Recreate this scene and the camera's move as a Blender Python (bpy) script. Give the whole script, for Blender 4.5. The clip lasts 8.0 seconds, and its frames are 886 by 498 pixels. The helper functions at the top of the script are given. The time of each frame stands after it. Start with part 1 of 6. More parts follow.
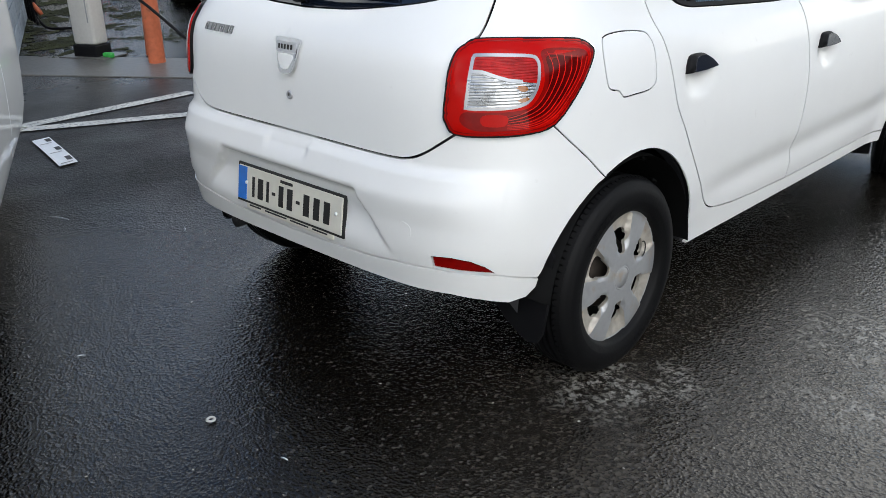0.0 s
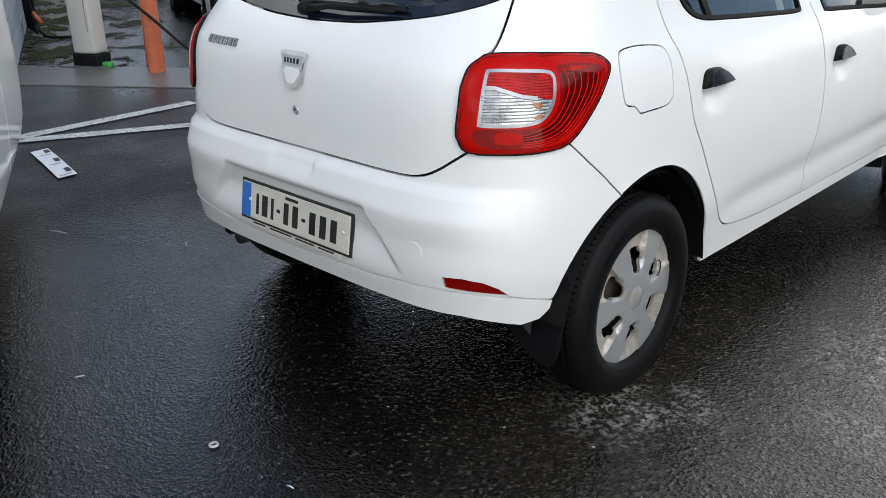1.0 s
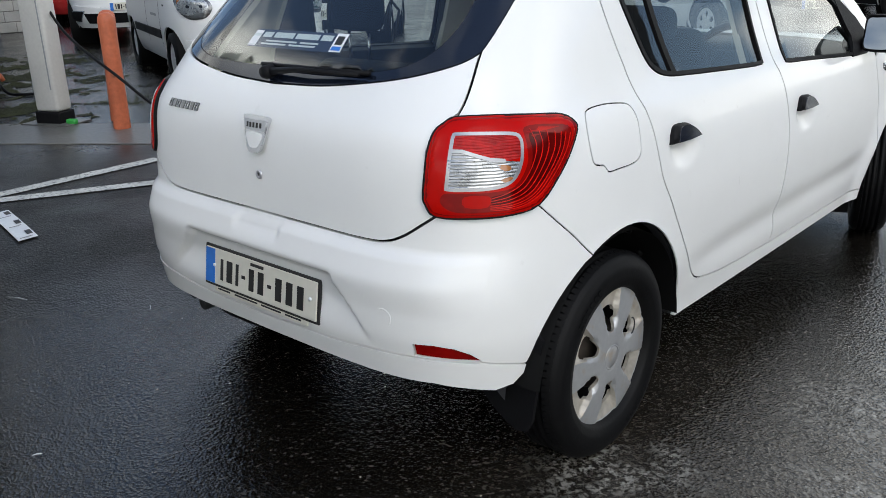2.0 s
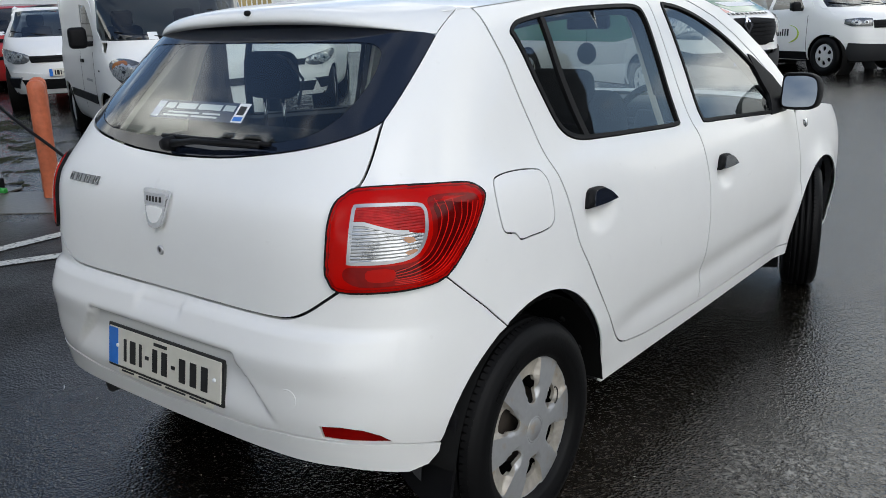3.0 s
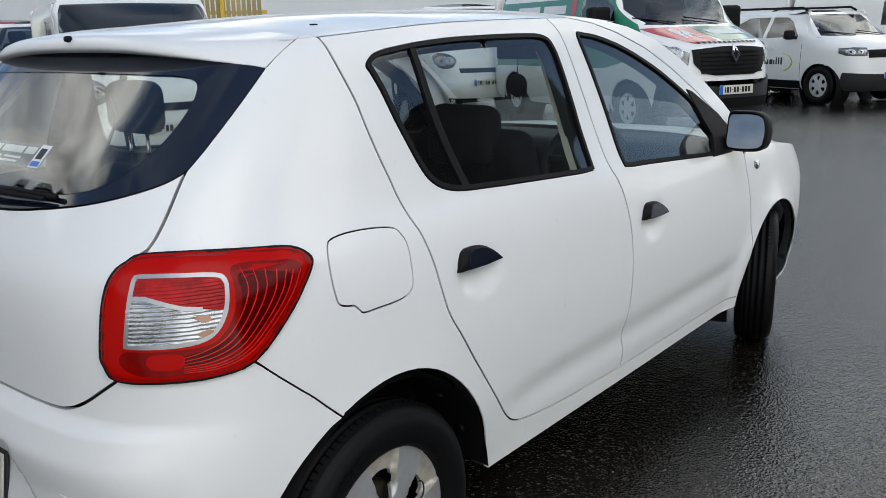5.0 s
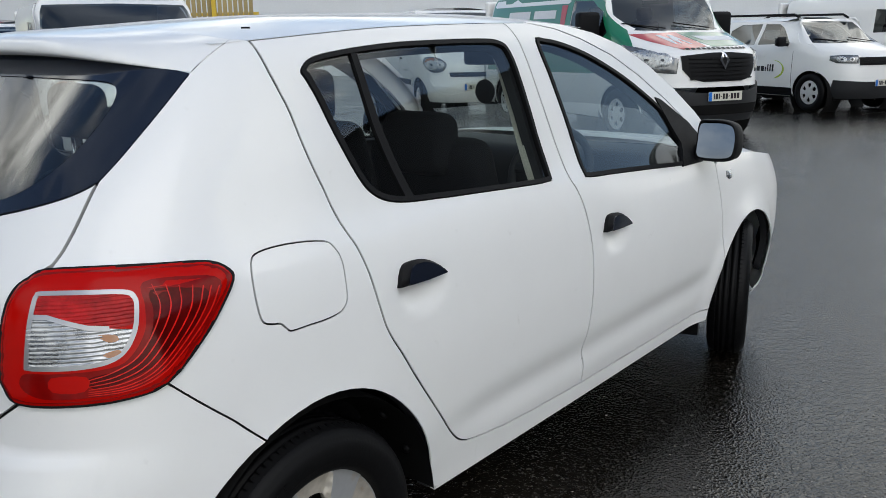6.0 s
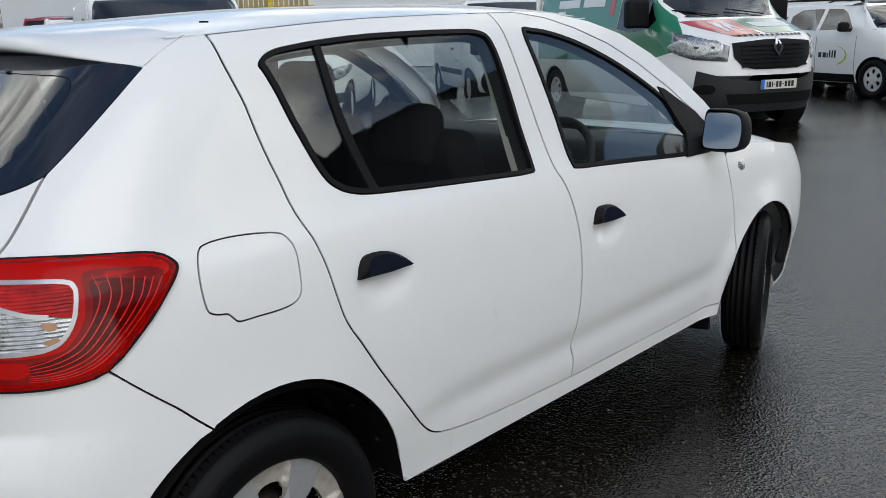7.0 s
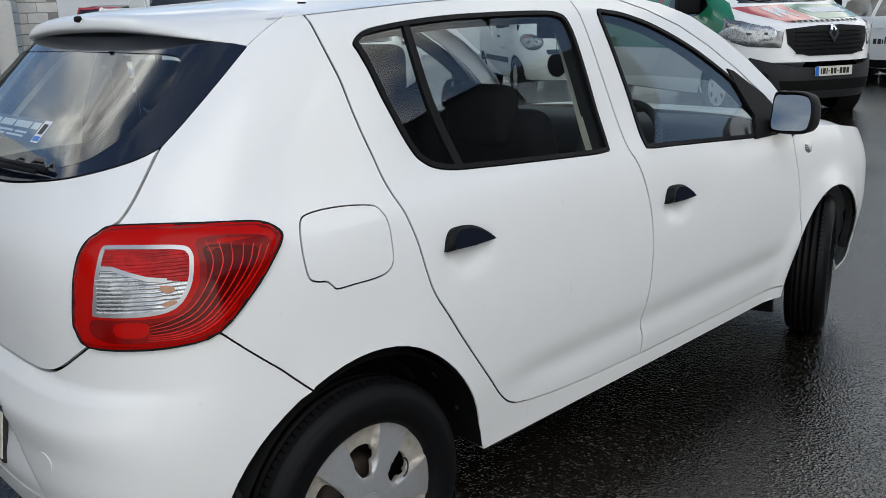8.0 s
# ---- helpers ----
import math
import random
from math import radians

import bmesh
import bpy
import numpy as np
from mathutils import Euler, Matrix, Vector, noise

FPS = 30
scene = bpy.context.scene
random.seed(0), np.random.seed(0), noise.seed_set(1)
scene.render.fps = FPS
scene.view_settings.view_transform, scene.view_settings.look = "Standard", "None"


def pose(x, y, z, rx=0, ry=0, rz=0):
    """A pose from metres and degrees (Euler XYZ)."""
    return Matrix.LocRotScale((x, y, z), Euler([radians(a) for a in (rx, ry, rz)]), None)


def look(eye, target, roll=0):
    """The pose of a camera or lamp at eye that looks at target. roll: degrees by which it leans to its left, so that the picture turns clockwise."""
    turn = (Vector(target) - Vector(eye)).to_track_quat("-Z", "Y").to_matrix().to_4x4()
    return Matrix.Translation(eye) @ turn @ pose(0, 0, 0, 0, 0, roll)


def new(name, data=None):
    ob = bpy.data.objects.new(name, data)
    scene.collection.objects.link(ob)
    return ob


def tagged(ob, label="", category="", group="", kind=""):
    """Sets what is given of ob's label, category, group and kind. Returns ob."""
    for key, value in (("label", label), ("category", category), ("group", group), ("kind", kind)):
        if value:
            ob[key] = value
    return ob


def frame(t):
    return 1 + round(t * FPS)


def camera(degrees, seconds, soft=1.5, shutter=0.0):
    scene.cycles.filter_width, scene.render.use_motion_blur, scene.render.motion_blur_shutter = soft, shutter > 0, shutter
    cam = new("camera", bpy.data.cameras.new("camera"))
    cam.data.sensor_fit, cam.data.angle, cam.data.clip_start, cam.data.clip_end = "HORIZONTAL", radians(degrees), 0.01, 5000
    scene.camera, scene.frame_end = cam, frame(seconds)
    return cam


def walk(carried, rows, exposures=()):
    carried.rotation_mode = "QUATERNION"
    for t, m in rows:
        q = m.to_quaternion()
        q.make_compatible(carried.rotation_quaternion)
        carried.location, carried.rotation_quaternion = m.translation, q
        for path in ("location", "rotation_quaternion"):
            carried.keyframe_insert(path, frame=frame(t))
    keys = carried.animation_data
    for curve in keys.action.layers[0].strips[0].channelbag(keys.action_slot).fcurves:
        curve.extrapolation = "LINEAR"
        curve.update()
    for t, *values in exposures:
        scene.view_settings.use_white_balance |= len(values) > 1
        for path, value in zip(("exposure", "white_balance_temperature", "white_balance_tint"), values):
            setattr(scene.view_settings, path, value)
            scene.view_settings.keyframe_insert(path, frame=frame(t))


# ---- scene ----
from mathutils.geometry import delaunay_2d_cdt

cam = camera(54.7, 8.0, 0.45)
PATH = [
    (0, (2.083, -2.069, 1.401), (0.797, -0.747, 0.628), -1.1),
    (0.5, (2.051, -2.062, 1.401), (0.763, -0.738, 0.634), -0.9),
    (1, (2.004, -2.034, 1.406), (0.716, -0.705, 0.649), -1.0),
    (1.5, (1.972, -2.004, 1.415), (0.681, -0.661, 0.688), -1.2),
    (1.7, (1.964, -1.995, 1.426), (0.68, -0.63, 0.729), -1.4),
    (2.8, (1.974, -1.881, 1.445), (0.771, -0.392, 0.866), -2.1),
    (3, (1.999, -1.834, 1.448), (0.792, -0.334, 0.907), -2.3),
    (3.5, (2.063, -1.717, 1.453), (0.86, -0.208, 0.927), -2.5),
    (4, (2.085, -1.623, 1.451), (0.881, -0.11, 0.94), -2.2),
    (4.5, (2.076, -1.466, 1.448), (0.869, 0.047, 0.944), -1.8),
    (4.7, (2.065, -1.392, 1.458), (0.852, 0.117, 0.955), -1.6),
    (5.8, (2.093, -1.179, 1.435), (0.859, 0.324, 0.966), -1.3),
    (6, (2.111, -1.151, 1.454), (0.896, 0.361, 0.967), -0.9),
    (6.5, (2.214, -1.04, 1.46), (0.965, 0.441, 0.965), -1.1),
    (7, (2.288, -0.991, 1.451), (0.966, 0.422, 0.946), -1.7),
    (7.5, (2.306, -1.006, 1.44), (0.926, 0.346, 0.923), -1.9),
    (8, (2.262, -1.124, 1.436), (0.878, 0.221, 0.909), -1.9),
]
walk(cam, [(t, look(eye, target, roll)) for t, eye, target, roll in PATH], [(0.0, 0.48), (1.7, 0.40), (2.8, 0.18), (4.0, 0.06), (8.0, 0.0)])


# ---- world, sun ----
SUN_UP, SUN_TURN = 42.0, 112.0
CLOUD_AT = (18.9, 25.9, 1.5)


def sky_world():
    world = bpy.data.worlds.new("world")
    world.use_nodes = True
    scene.world = world
    nt = world.node_tree
    nt.nodes.clear()
    out = nt.nodes.new("ShaderNodeOutputWorld")
    back = nt.nodes.new("ShaderNodeBackground")
    sky = nt.nodes.new("ShaderNodeTexSky")
    sky.sky_type, sky.sun_disc = "NISHITA", False
    sky.sun_elevation, sky.sun_rotation = radians(SUN_UP), radians(SUN_TURN)
    sky.air_density, sky.dust_density, sky.ozone_density = 1.0, 0.6, 2.0
    # broken cloud cover
    coord = nt.nodes.new("ShaderNodeTexCoord")
    scale = nt.nodes.new("ShaderNodeMapping")
    scale.inputs["Scale"].default_value = (1.6, 1.6, 3.2)
    scale.inputs["Location"].default_value = CLOUD_AT
    cloud = nt.nodes.new("ShaderNodeTexNoise")
    cloud.inputs["Scale"].default_value, cloud.inputs["Detail"].default_value = 1.15, 7.0
    ramp = nt.nodes.new("ShaderNodeValToRGB")
    ramp.color_ramp.elements[0].position, ramp.color_ramp.elements[1].position = 0.45, 0.55
    mix = nt.nodes.new("ShaderNodeMixRGB")
    # cloud thins out overhead and glows round the veiled sun
    to_sun = Vector((math.sin(radians(SUN_TURN)) * math.cos(radians(SUN_UP)), math.cos(radians(SUN_TURN)) * math.cos(radians(SUN_UP)), math.sin(radians(SUN_UP))))
    near_sun = nt.nodes.new("ShaderNodeVectorMath")
    near_sun.operation = "DOT_PRODUCT"
    near_sun.inputs[1].default_value = to_sun
    nt.links.new(coord.outputs["Generated"], near_sun.inputs[0])
    glow = nt.nodes.new("ShaderNodeMapRange")
    glow.interpolation_type = "SMOOTHSTEP"
    for key, value in zip(("From Min", "From Max", "To Min", "To Max"), (0.0, 1.0, 13.0, 14.5)):
        glow.inputs[key].default_value = value
    nt.links.new(near_sun.outputs["Value"], glow.inputs["Value"])
    white = nt.nodes.new("ShaderNodeVectorMath")
    white.operation = "SCALE"
    white.inputs[0].default_value = (0.985, 1.0, 0.958)
    # grey undersides and bright tops of the clouds
    body = nt.nodes.new("ShaderNodeTexNoise")
    body.inputs["Scale"].default_value, body.inputs["Detail"].default_value, body.inputs["Roughness"].default_value = 3.4, 7.0, 0.6
    nt.links.new(scale.outputs[0], body.inputs["Vector"])
    shade = nt.nodes.new("ShaderNodeMapRange")
    for key, value in zip(("From Min", "From Max", "To Min", "To Max"), (0.36, 0.64, 0.42, 1.35)):
        shade.inputs[key].default_value = value
    nt.links.new(body.outputs["Fac"], shade.inputs["Value"])
    lit = nt.nodes.new("ShaderNodeMath")
    lit.operation = "MULTIPLY"
    nt.links.new(glow.outputs[0], lit.inputs[0])
    nt.links.new(shade.outputs[0], lit.inputs[1])
    nt.links.new(lit.outputs[0], white.inputs["Scale"])
    height = nt.nodes.new("ShaderNodeSeparateXYZ")
    nt.links.new(coord.outputs["Generated"], height.inputs[0])
    thin = nt.nodes.new("ShaderNodeMapRange")
    for key, value in zip(("From Min", "From Max", "To Min", "To Max"), (0.55, 0.86, 1.0, 0.10)):
        thin.inputs[key].default_value = value
    nt.links.new(height.outputs["Z"], thin.inputs["Value"])
    cover = nt.nodes.new("ShaderNodeMath")
    cover.operation = "MULTIPLY"
    nt.links.new(thin.outputs[0], cover.inputs[1])
    nt.links.new(white.outputs[0], mix.inputs[2])
    nt.links.new(coord.outputs["Generated"], scale.inputs["Vector"])
    nt.links.new(scale.outputs[0], cloud.inputs["Vector"])
    # more cloud towards the sun's side, clear sky opposite
    lean = nt.nodes.new("ShaderNodeVectorMath")
    lean.operation = "DOT_PRODUCT"
    lean.inputs[1].default_value = (0.035, -0.005, 0.0)
    nt.links.new(coord.outputs["Generated"], lean.inputs[0])
    amount = nt.nodes.new("ShaderNodeMath")
    nt.links.new(cloud.outputs["Fac"], amount.inputs[0])
    nt.links.new(lean.outputs["Value"], amount.inputs[1])
    nt.links.new(amount.outputs[0], ramp.inputs[0])
    nt.links.new(ramp.outputs[0], cover.inputs[0])
    nt.links.new(cover.outputs[0], mix.inputs[0])
    nt.links.new(sky.outputs[0], mix.inputs[1])
    nt.links.new(mix.outputs[0], back.inputs["Color"])
    back.inputs["Strength"].default_value = 0.15
    nt.links.new(back.outputs[0], out.inputs[0])


sky_world()
sun = new("sun", bpy.data.lights.new("sun", "SUN"))
sun.data.energy, sun.data.angle, sun.data.color = 0.6, radians(40), (1.0, 0.98, 0.95)
sun.matrix_world = look((0, 0, 30), (30 * math.sin(radians(SUN_TURN)) * -1, 30 * math.cos(radians(SUN_TURN)) * -1, 30 - 30 * math.tan(radians(SUN_UP))))


# ---- materials ----
def material(name, color, rough=0.5, metal=0.0, coat=0.0, vary=0.12, grain=40.0, blotch=3.0, bump=0.0, spec=0.5, dirt=None, random_tone=0.0, ribs=0.0):
    """Principled surface with tone variation at two scales, uneven gloss and fine relief."""
    m = bpy.data.materials.new(name)
    m.use_nodes = True
    nt = m.node_tree
    bsdf = nt.nodes["Principled BSDF"]
    co = nt.nodes.new("ShaderNodeTexCoord")
    fine, wide = nt.nodes.new("ShaderNodeTexNoise"), nt.nodes.new("ShaderNodeTexNoise")
    for node, size in ((fine, grain), (wide, blotch)):
        node.inputs["Scale"].default_value, node.inputs["Detail"].default_value = size, 4.0
        nt.links.new(co.outputs["Object"], node.inputs["Vector"])
    both = nt.nodes.new("ShaderNodeMath")
    both.operation = "ADD"
    nt.links.new(fine.outputs["Fac"], both.inputs[0])
    nt.links.new(wide.outputs["Fac"], both.inputs[1])
    tone = nt.nodes.new("ShaderNodeMapRange")
    tone.inputs["From Min"].default_value, tone.inputs["From Max"].default_value = 0.7, 1.3
    tone.inputs["To Min"].default_value, tone.inputs["To Max"].default_value = 1 - vary, 1 + vary
    nt.links.new(both.outputs[0], tone.inputs["Value"])
    mul = nt.nodes.new("ShaderNodeVectorMath")
    mul.operation = "SCALE"
    mul.inputs[0].default_value = color
    nt.links.new(tone.outputs[0], mul.inputs["Scale"])
    colour = mul.outputs[0]
    if random_tone:
        info = nt.nodes.new("ShaderNodeObjectInfo")
        r = nt.nodes.new("ShaderNodeMapRange")
        r.inputs["To Min"].default_value, r.inputs["To Max"].default_value = 1 - random_tone, 1 + random_tone
        nt.links.new(info.outputs["Random"], r.inputs["Value"])
        again = nt.nodes.new("ShaderNodeVectorMath")
        again.operation = "SCALE"
        nt.links.new(colour, again.inputs[0])
        nt.links.new(r.outputs[0], again.inputs["Scale"])
        colour = again.outputs[0]
    if dirt:
        spots = nt.nodes.new("ShaderNodeTexNoise")
        spots.inputs["Scale"].default_value, spots.inputs["Detail"].default_value = dirt[1], 8.0
        nt.links.new(co.outputs["Object"], spots.inputs["Vector"])
        ramp = nt.nodes.new("ShaderNodeMapRange")
        ramp.inputs["From Min"].default_value, ramp.inputs["From Max"].default_value = dirt[2], dirt[2] + 0.12
        ramp.inputs["To Max"].default_value = dirt[3]
        nt.links.new(spots.outputs["Fac"], ramp.inputs["Value"])
        mix = nt.nodes.new("ShaderNodeMixRGB")
        mix.inputs[2].default_value = (*dirt[0], 1)
        nt.links.new(ramp.outputs[0], mix.inputs[0])
        nt.links.new(colour, mix.inputs[1])
        colour = mix.outputs[0]
    nt.links.new(colour, bsdf.inputs["Base Color"])
    gloss = nt.nodes.new("ShaderNodeMapRange")
    gloss.inputs["To Min"].default_value, gloss.inputs["To Max"].default_value = rough * 0.8, min(1, rough * 1.2)
    nt.links.new(wide.outputs["Fac"], gloss.inputs["Value"])
    nt.links.new(gloss.outputs[0], bsdf.inputs["Roughness"])
    bsdf.inputs["Metallic"].default_value = metal
    bsdf.inputs["Coat Weight"].default_value, bsdf.inputs["Coat Roughness"].default_value = coat, 0.06
    bsdf.inputs["Specular IOR Level"].default_value = spec
    if ribs:
        lines = nt.nodes.new("ShaderNodeTexWave")
        lines.bands_direction = "Z"
        lines.inputs["Scale"].default_value, lines.inputs["Distortion"].default_value, lines.inputs["Detail"].default_value = ribs, 1.2, 1.0
        nt.links.new(co.outputs["Object"], lines.inputs["Vector"])
        b = nt.nodes.new("ShaderNodeBump")
        b.inputs["Strength"].default_value, b.inputs["Distance"].default_value = 0.8, 0.0015
        nt.links.new(lines.outputs["Fac"], b.inputs["Height"])
        nt.links.new(b.outputs[0], bsdf.inputs["Normal"])
    if bump:
        b = nt.nodes.new("ShaderNodeBump")
        b.inputs["Strength"].default_value, b.inputs["Distance"].default_value = 1.0, bump
        nt.links.new(fine.outputs["Fac"], b.inputs["Height"])
        nt.links.new(b.outputs[0], bsdf.inputs["Normal"])
    return m


def glass_material(name, tint, gloss=0.02):
    m = bpy.data.materials.new(name)
    m.use_nodes = True
    nt = m.node_tree
    nt.nodes.clear()
    out = nt.nodes.new("ShaderNodeOutputMaterial")
    clear, shine, facing, mix = (nt.nodes.new("ShaderNode" + k) for k in ("BsdfTransparent", "BsdfGlossy", "LayerWeight", "MixShader"))
    clear.inputs["Color"].default_value = (*tint, 1)
    shine.inputs["Roughness"].default_value = gloss
    facing.inputs["Blend"].default_value = 0.5
    power, level = nt.nodes.new("ShaderNodeMath"), nt.nodes.new("ShaderNodeMapRange")
    power.operation = "POWER"
    power.inputs[1].default_value = 3.6
    level.inputs["To Min"].default_value = 0.085
    nt.links.new(facing.outputs["Facing"], power.inputs[0])
    nt.links.new(power.outputs[0], level.inputs["Value"])
    nt.links.new(level.outputs[0], mix.inputs[0])
    nt.links.new(clear.outputs[0], mix.inputs[1])
    nt.links.new(shine.outputs[0], mix.inputs[2])
    nt.links.new(mix.outputs[0], out.inputs[0])
    return m


def asphalt_material():
    """Wet worn asphalt: pale chippings in dark binder, patchy water film, dried silt stains."""
    m = bpy.data.materials.new("wet_asphalt")
    m.use_nodes = True
    nt = m.node_tree
    bsdf = nt.nodes["Principled BSDF"]
    co = nt.nodes.new("ShaderNodeTexCoord")

    def noise_node(scale, detail=4.0, rough=0.55):
        n = nt.nodes.new("ShaderNodeTexNoise")
        n.inputs["Scale"].default_value, n.inputs["Detail"].default_value, n.inputs["Roughness"].default_value = scale, detail, rough
        nt.links.new(co.outputs["Object"], n.inputs["Vector"])
        return n.outputs["Fac"]

    def remap(value, a, b, c, d):
        r = nt.nodes.new("ShaderNodeMapRange")
        for key, v in zip(("From Min", "From Max", "To Min", "To Max"), (a, b, c, d)):
            r.inputs[key].default_value = v
        nt.links.new(value, r.inputs["Value"])
        return r.outputs[0]

    def blend(fac, one, two):
        mx = nt.nodes.new("ShaderNodeMixRGB")
        for slot, v in zip((0, 1, 2), (fac, one, two)):
            if isinstance(v, tuple):
                mx.inputs[slot].default_value = (*v, 1)
            else:
                nt.links.new(v, mx.inputs[slot])
        return mx.outputs[0]

    stones = nt.nodes.new("ShaderNodeTexVoronoi")
    stones.feature = "SMOOTH_F1"
    stones.inputs["Scale"].default_value, stones.inputs["Smoothness"].default_value = 105.0, 0.35
    nt.links.new(co.outputs["Object"], stones.inputs["Vector"])
    grey = nt.nodes.new("ShaderNodeRGBToBW")
    nt.links.new(stones.outputs["Color"], grey.inputs[0])
    tone = blend(remap(grey.outputs[0], 0.38, 0.85, 0, 1), (0.0030, 0.0025, 0.0019), (0.024, 0.0205, 0.0160))
    # dry-topped stones between wet pits
    tone = blend(remap(noise_node(30.0, 6.0, 0.7), 0.46, 0.62, 0, 0.6), tone, (0.002, 0.0018, 0.0016))
    tone = blend(remap(noise_node(0.7), 0.35, 0.7, 0, 0.5), tone, (0.006, 0.0048, 0.0037))
    tone = blend(remap(grey.outputs[0], 0.80, 0.86, 0, 0.5), tone, (0.075, 0.071, 0.065))
    def times(a, b, how="MULTIPLY"):
        node = nt.nodes.new("ShaderNodeMath")
        node.operation = how
        nt.links.new(a, node.inputs[0])
        nt.links.new(b, node.inputs[1])
        return node.outputs[0]

    # dried silt: one patch under the rear tyre, a few beside the car
    def patch(x, y, reach, core, most):
        far = nt.nodes.new("ShaderNodeVectorMath")
        far.operation = "DISTANCE"
        far.inputs[1].default_value = (x, y, 0)
        nt.links.new(co.outputs["Object"], far.inputs[0])
        return remap(far.outputs["Value"], reach * core, reach, most, 0)

    # beside the car: sky sheen painted as a paler brown, over thin silt
    silt_sheen = times(patch(1.95, 0.15, 1.75, 0.3, 1.0), remap(noise_node(2.2, 5.0), 0.30, 0.62, 0.45, 1))
    silt_sheen_tone = blend(remap(grey.outputs[0], 0.3, 0.8, 0, 1), (0.026, 0.0215, 0.0165), (0.078, 0.067, 0.054))
    tone = blend(silt_sheen, tone, silt_sheen_tone)
    stain = None
    for x, y, reach, most in ((0.86, -0.12, 0.24, 1.0), (1.00, 0.0, 0.18, 0.9), (1.32, 0.70, 0.30, 0.75), (1.55, 0.90, 0.36, 0.7), (1.45, 0.30, 0.26, 0.6), (1.75, 0.45, 0.26, 0.6)):
        here = patch(x, y, reach, 0.3, most)
        stain = times(stain, here, "MAXIMUM") if stain else here
    crumbs = times(remap(noise_node(38.0, 8.0, 0.8), 0.49, 0.57, 0, 1), remap(noise_node(7.0, 4.0), 0.38, 0.56, 0, 1))
    tone = blend(times(stain, crumbs), tone, (0.27, 0.26, 0.235))
    nt.links.new(tone, bsdf.inputs["Base Color"])
    # standing film in the hollows, damp stone elsewhere
    wet = times(noise_node(0.45, 3.0), noise_node(1.7, 5.0), "ADD")
    film = remap(wet, 0.85, 1.15, 0.10, 0.24)
    # drained, gritty ground along the parking lines
    grit = times(patch(-2.6, 0.9, 2.6, 0.45, 1.0), remap(noise_node(1.1, 4.0), 0.35, 0.6, 0.5, 1))
    nt.links.new(blend(grit, film, (0.48, 0.48, 0.48)), bsdf.inputs["Roughness"])
    nt.links.new(remap(grit, 0, 1, 0.45, 0.15), bsdf.inputs["Specular IOR Level"])
    b = nt.nodes.new("ShaderNodeBump")
    b.inputs["Strength"].default_value, b.inputs["Distance"].default_value = 1.0, 0.0019
    rough_top = nt.nodes.new("ShaderNodeMath")
    rough_top.operation = "ADD"
    nt.links.new(stones.outputs["Distance"], rough_top.inputs[0])
    nt.links.new(noise_node(60.0, 2.0, 0.5), rough_top.inputs[1])
    clumps = nt.nodes.new("ShaderNodeTexVoronoi")
    clumps.feature = "SMOOTH_F1"
    clumps.inputs["Scale"].default_value, clumps.inputs["Smoothness"].default_value = 48.0, 0.4
    nt.links.new(co.outputs["Object"], clumps.inputs["Vector"])
    coarse = times(clumps.outputs["Distance"], remap(noise_node(9.0, 3.0), 0.35, 0.65, 0.2, 0.9))
    nt.links.new(times(rough_top.outputs[0], coarse, "ADD"), b.inputs["Height"])
    nt.links.new(b.outputs[0], bsdf.inputs["Normal"])
    return m


WHITE = material("white_car_paint", (0.80, 0.80, 0.79), rough=0.45, coat=0.7, vary=0.012, grain=9, blotch=2, dirt=((0.42, 0.40, 0.36), 22.0, 0.70, 0.2))
BLACK = material("black_plastic", (0.006, 0.006, 0.007), rough=0.55, spec=0.14, bump=0.0004, grain=400)
DARK = material("dark_underbody", (0.005, 0.005, 0.005), rough=0.8, spec=0.15)
TRIM = material("charcoal_trim", (0.018, 0.019, 0.022), rough=0.7, bump=0.0005, grain=300)
BEIGE = material("grey_beige_trim", (0.60, 0.58, 0.51), rough=0.8, bump=0.0005, grain=300)
FABRIC = material("charcoal_fabric", (0.011, 0.011, 0.013), rough=0.95, spec=0.1, vary=0.3, grain=500, bump=0.0003)
RUBBER = material("tyre_rubber", (0.0030, 0.0030, 0.0034), rough=0.55, spec=0.16, vary=0.2, grain=120, bump=0.0005, dirt=((0.03, 0.028, 0.025), 25.0, 0.64, 0.08))
CREAM = material("dirt_stained_silver", (0.42, 0.39, 0.34), rough=0.45, metal=0.3, vary=0.2, grain=50, blotch=12, dirt=((0.30, 0.19, 0.09), 20.0, 0.60, 0.7))
SILVER = material("silver_wheel_paint", (0.40, 0.405, 0.41), rough=0.34, metal=0.45, vary=0.06, grain=60, dirt=((0.40, 0.30, 0.18), 18.0, 0.60, 0.5))
CHROME = material("bright_chrome", (0.75, 0.75, 0.77), rough=0.12, metal=1.0, vary=0.03)
MATTE_SILVER = material("satin_silver_plastic", (0.55, 0.55, 0.57), rough=0.3, metal=0.7, vary=0.05)
REDLENS = material("red_lens", (0.58, 0.008, 0.005), rough=0.16, spec=0.25, coat=0.08, vary=0.3, grain=70, blotch=14)
REDRIB = material("ribbed_red_lens", (0.40, 0.010, 0.010), rough=0.25, spec=0.25, coat=0.0, vary=0.35, grain=70, blotch=14, ribs=48.0)
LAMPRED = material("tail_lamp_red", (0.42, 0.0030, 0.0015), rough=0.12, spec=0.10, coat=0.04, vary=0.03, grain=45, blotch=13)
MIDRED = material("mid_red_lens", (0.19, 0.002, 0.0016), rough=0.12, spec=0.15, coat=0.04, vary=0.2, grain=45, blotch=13)
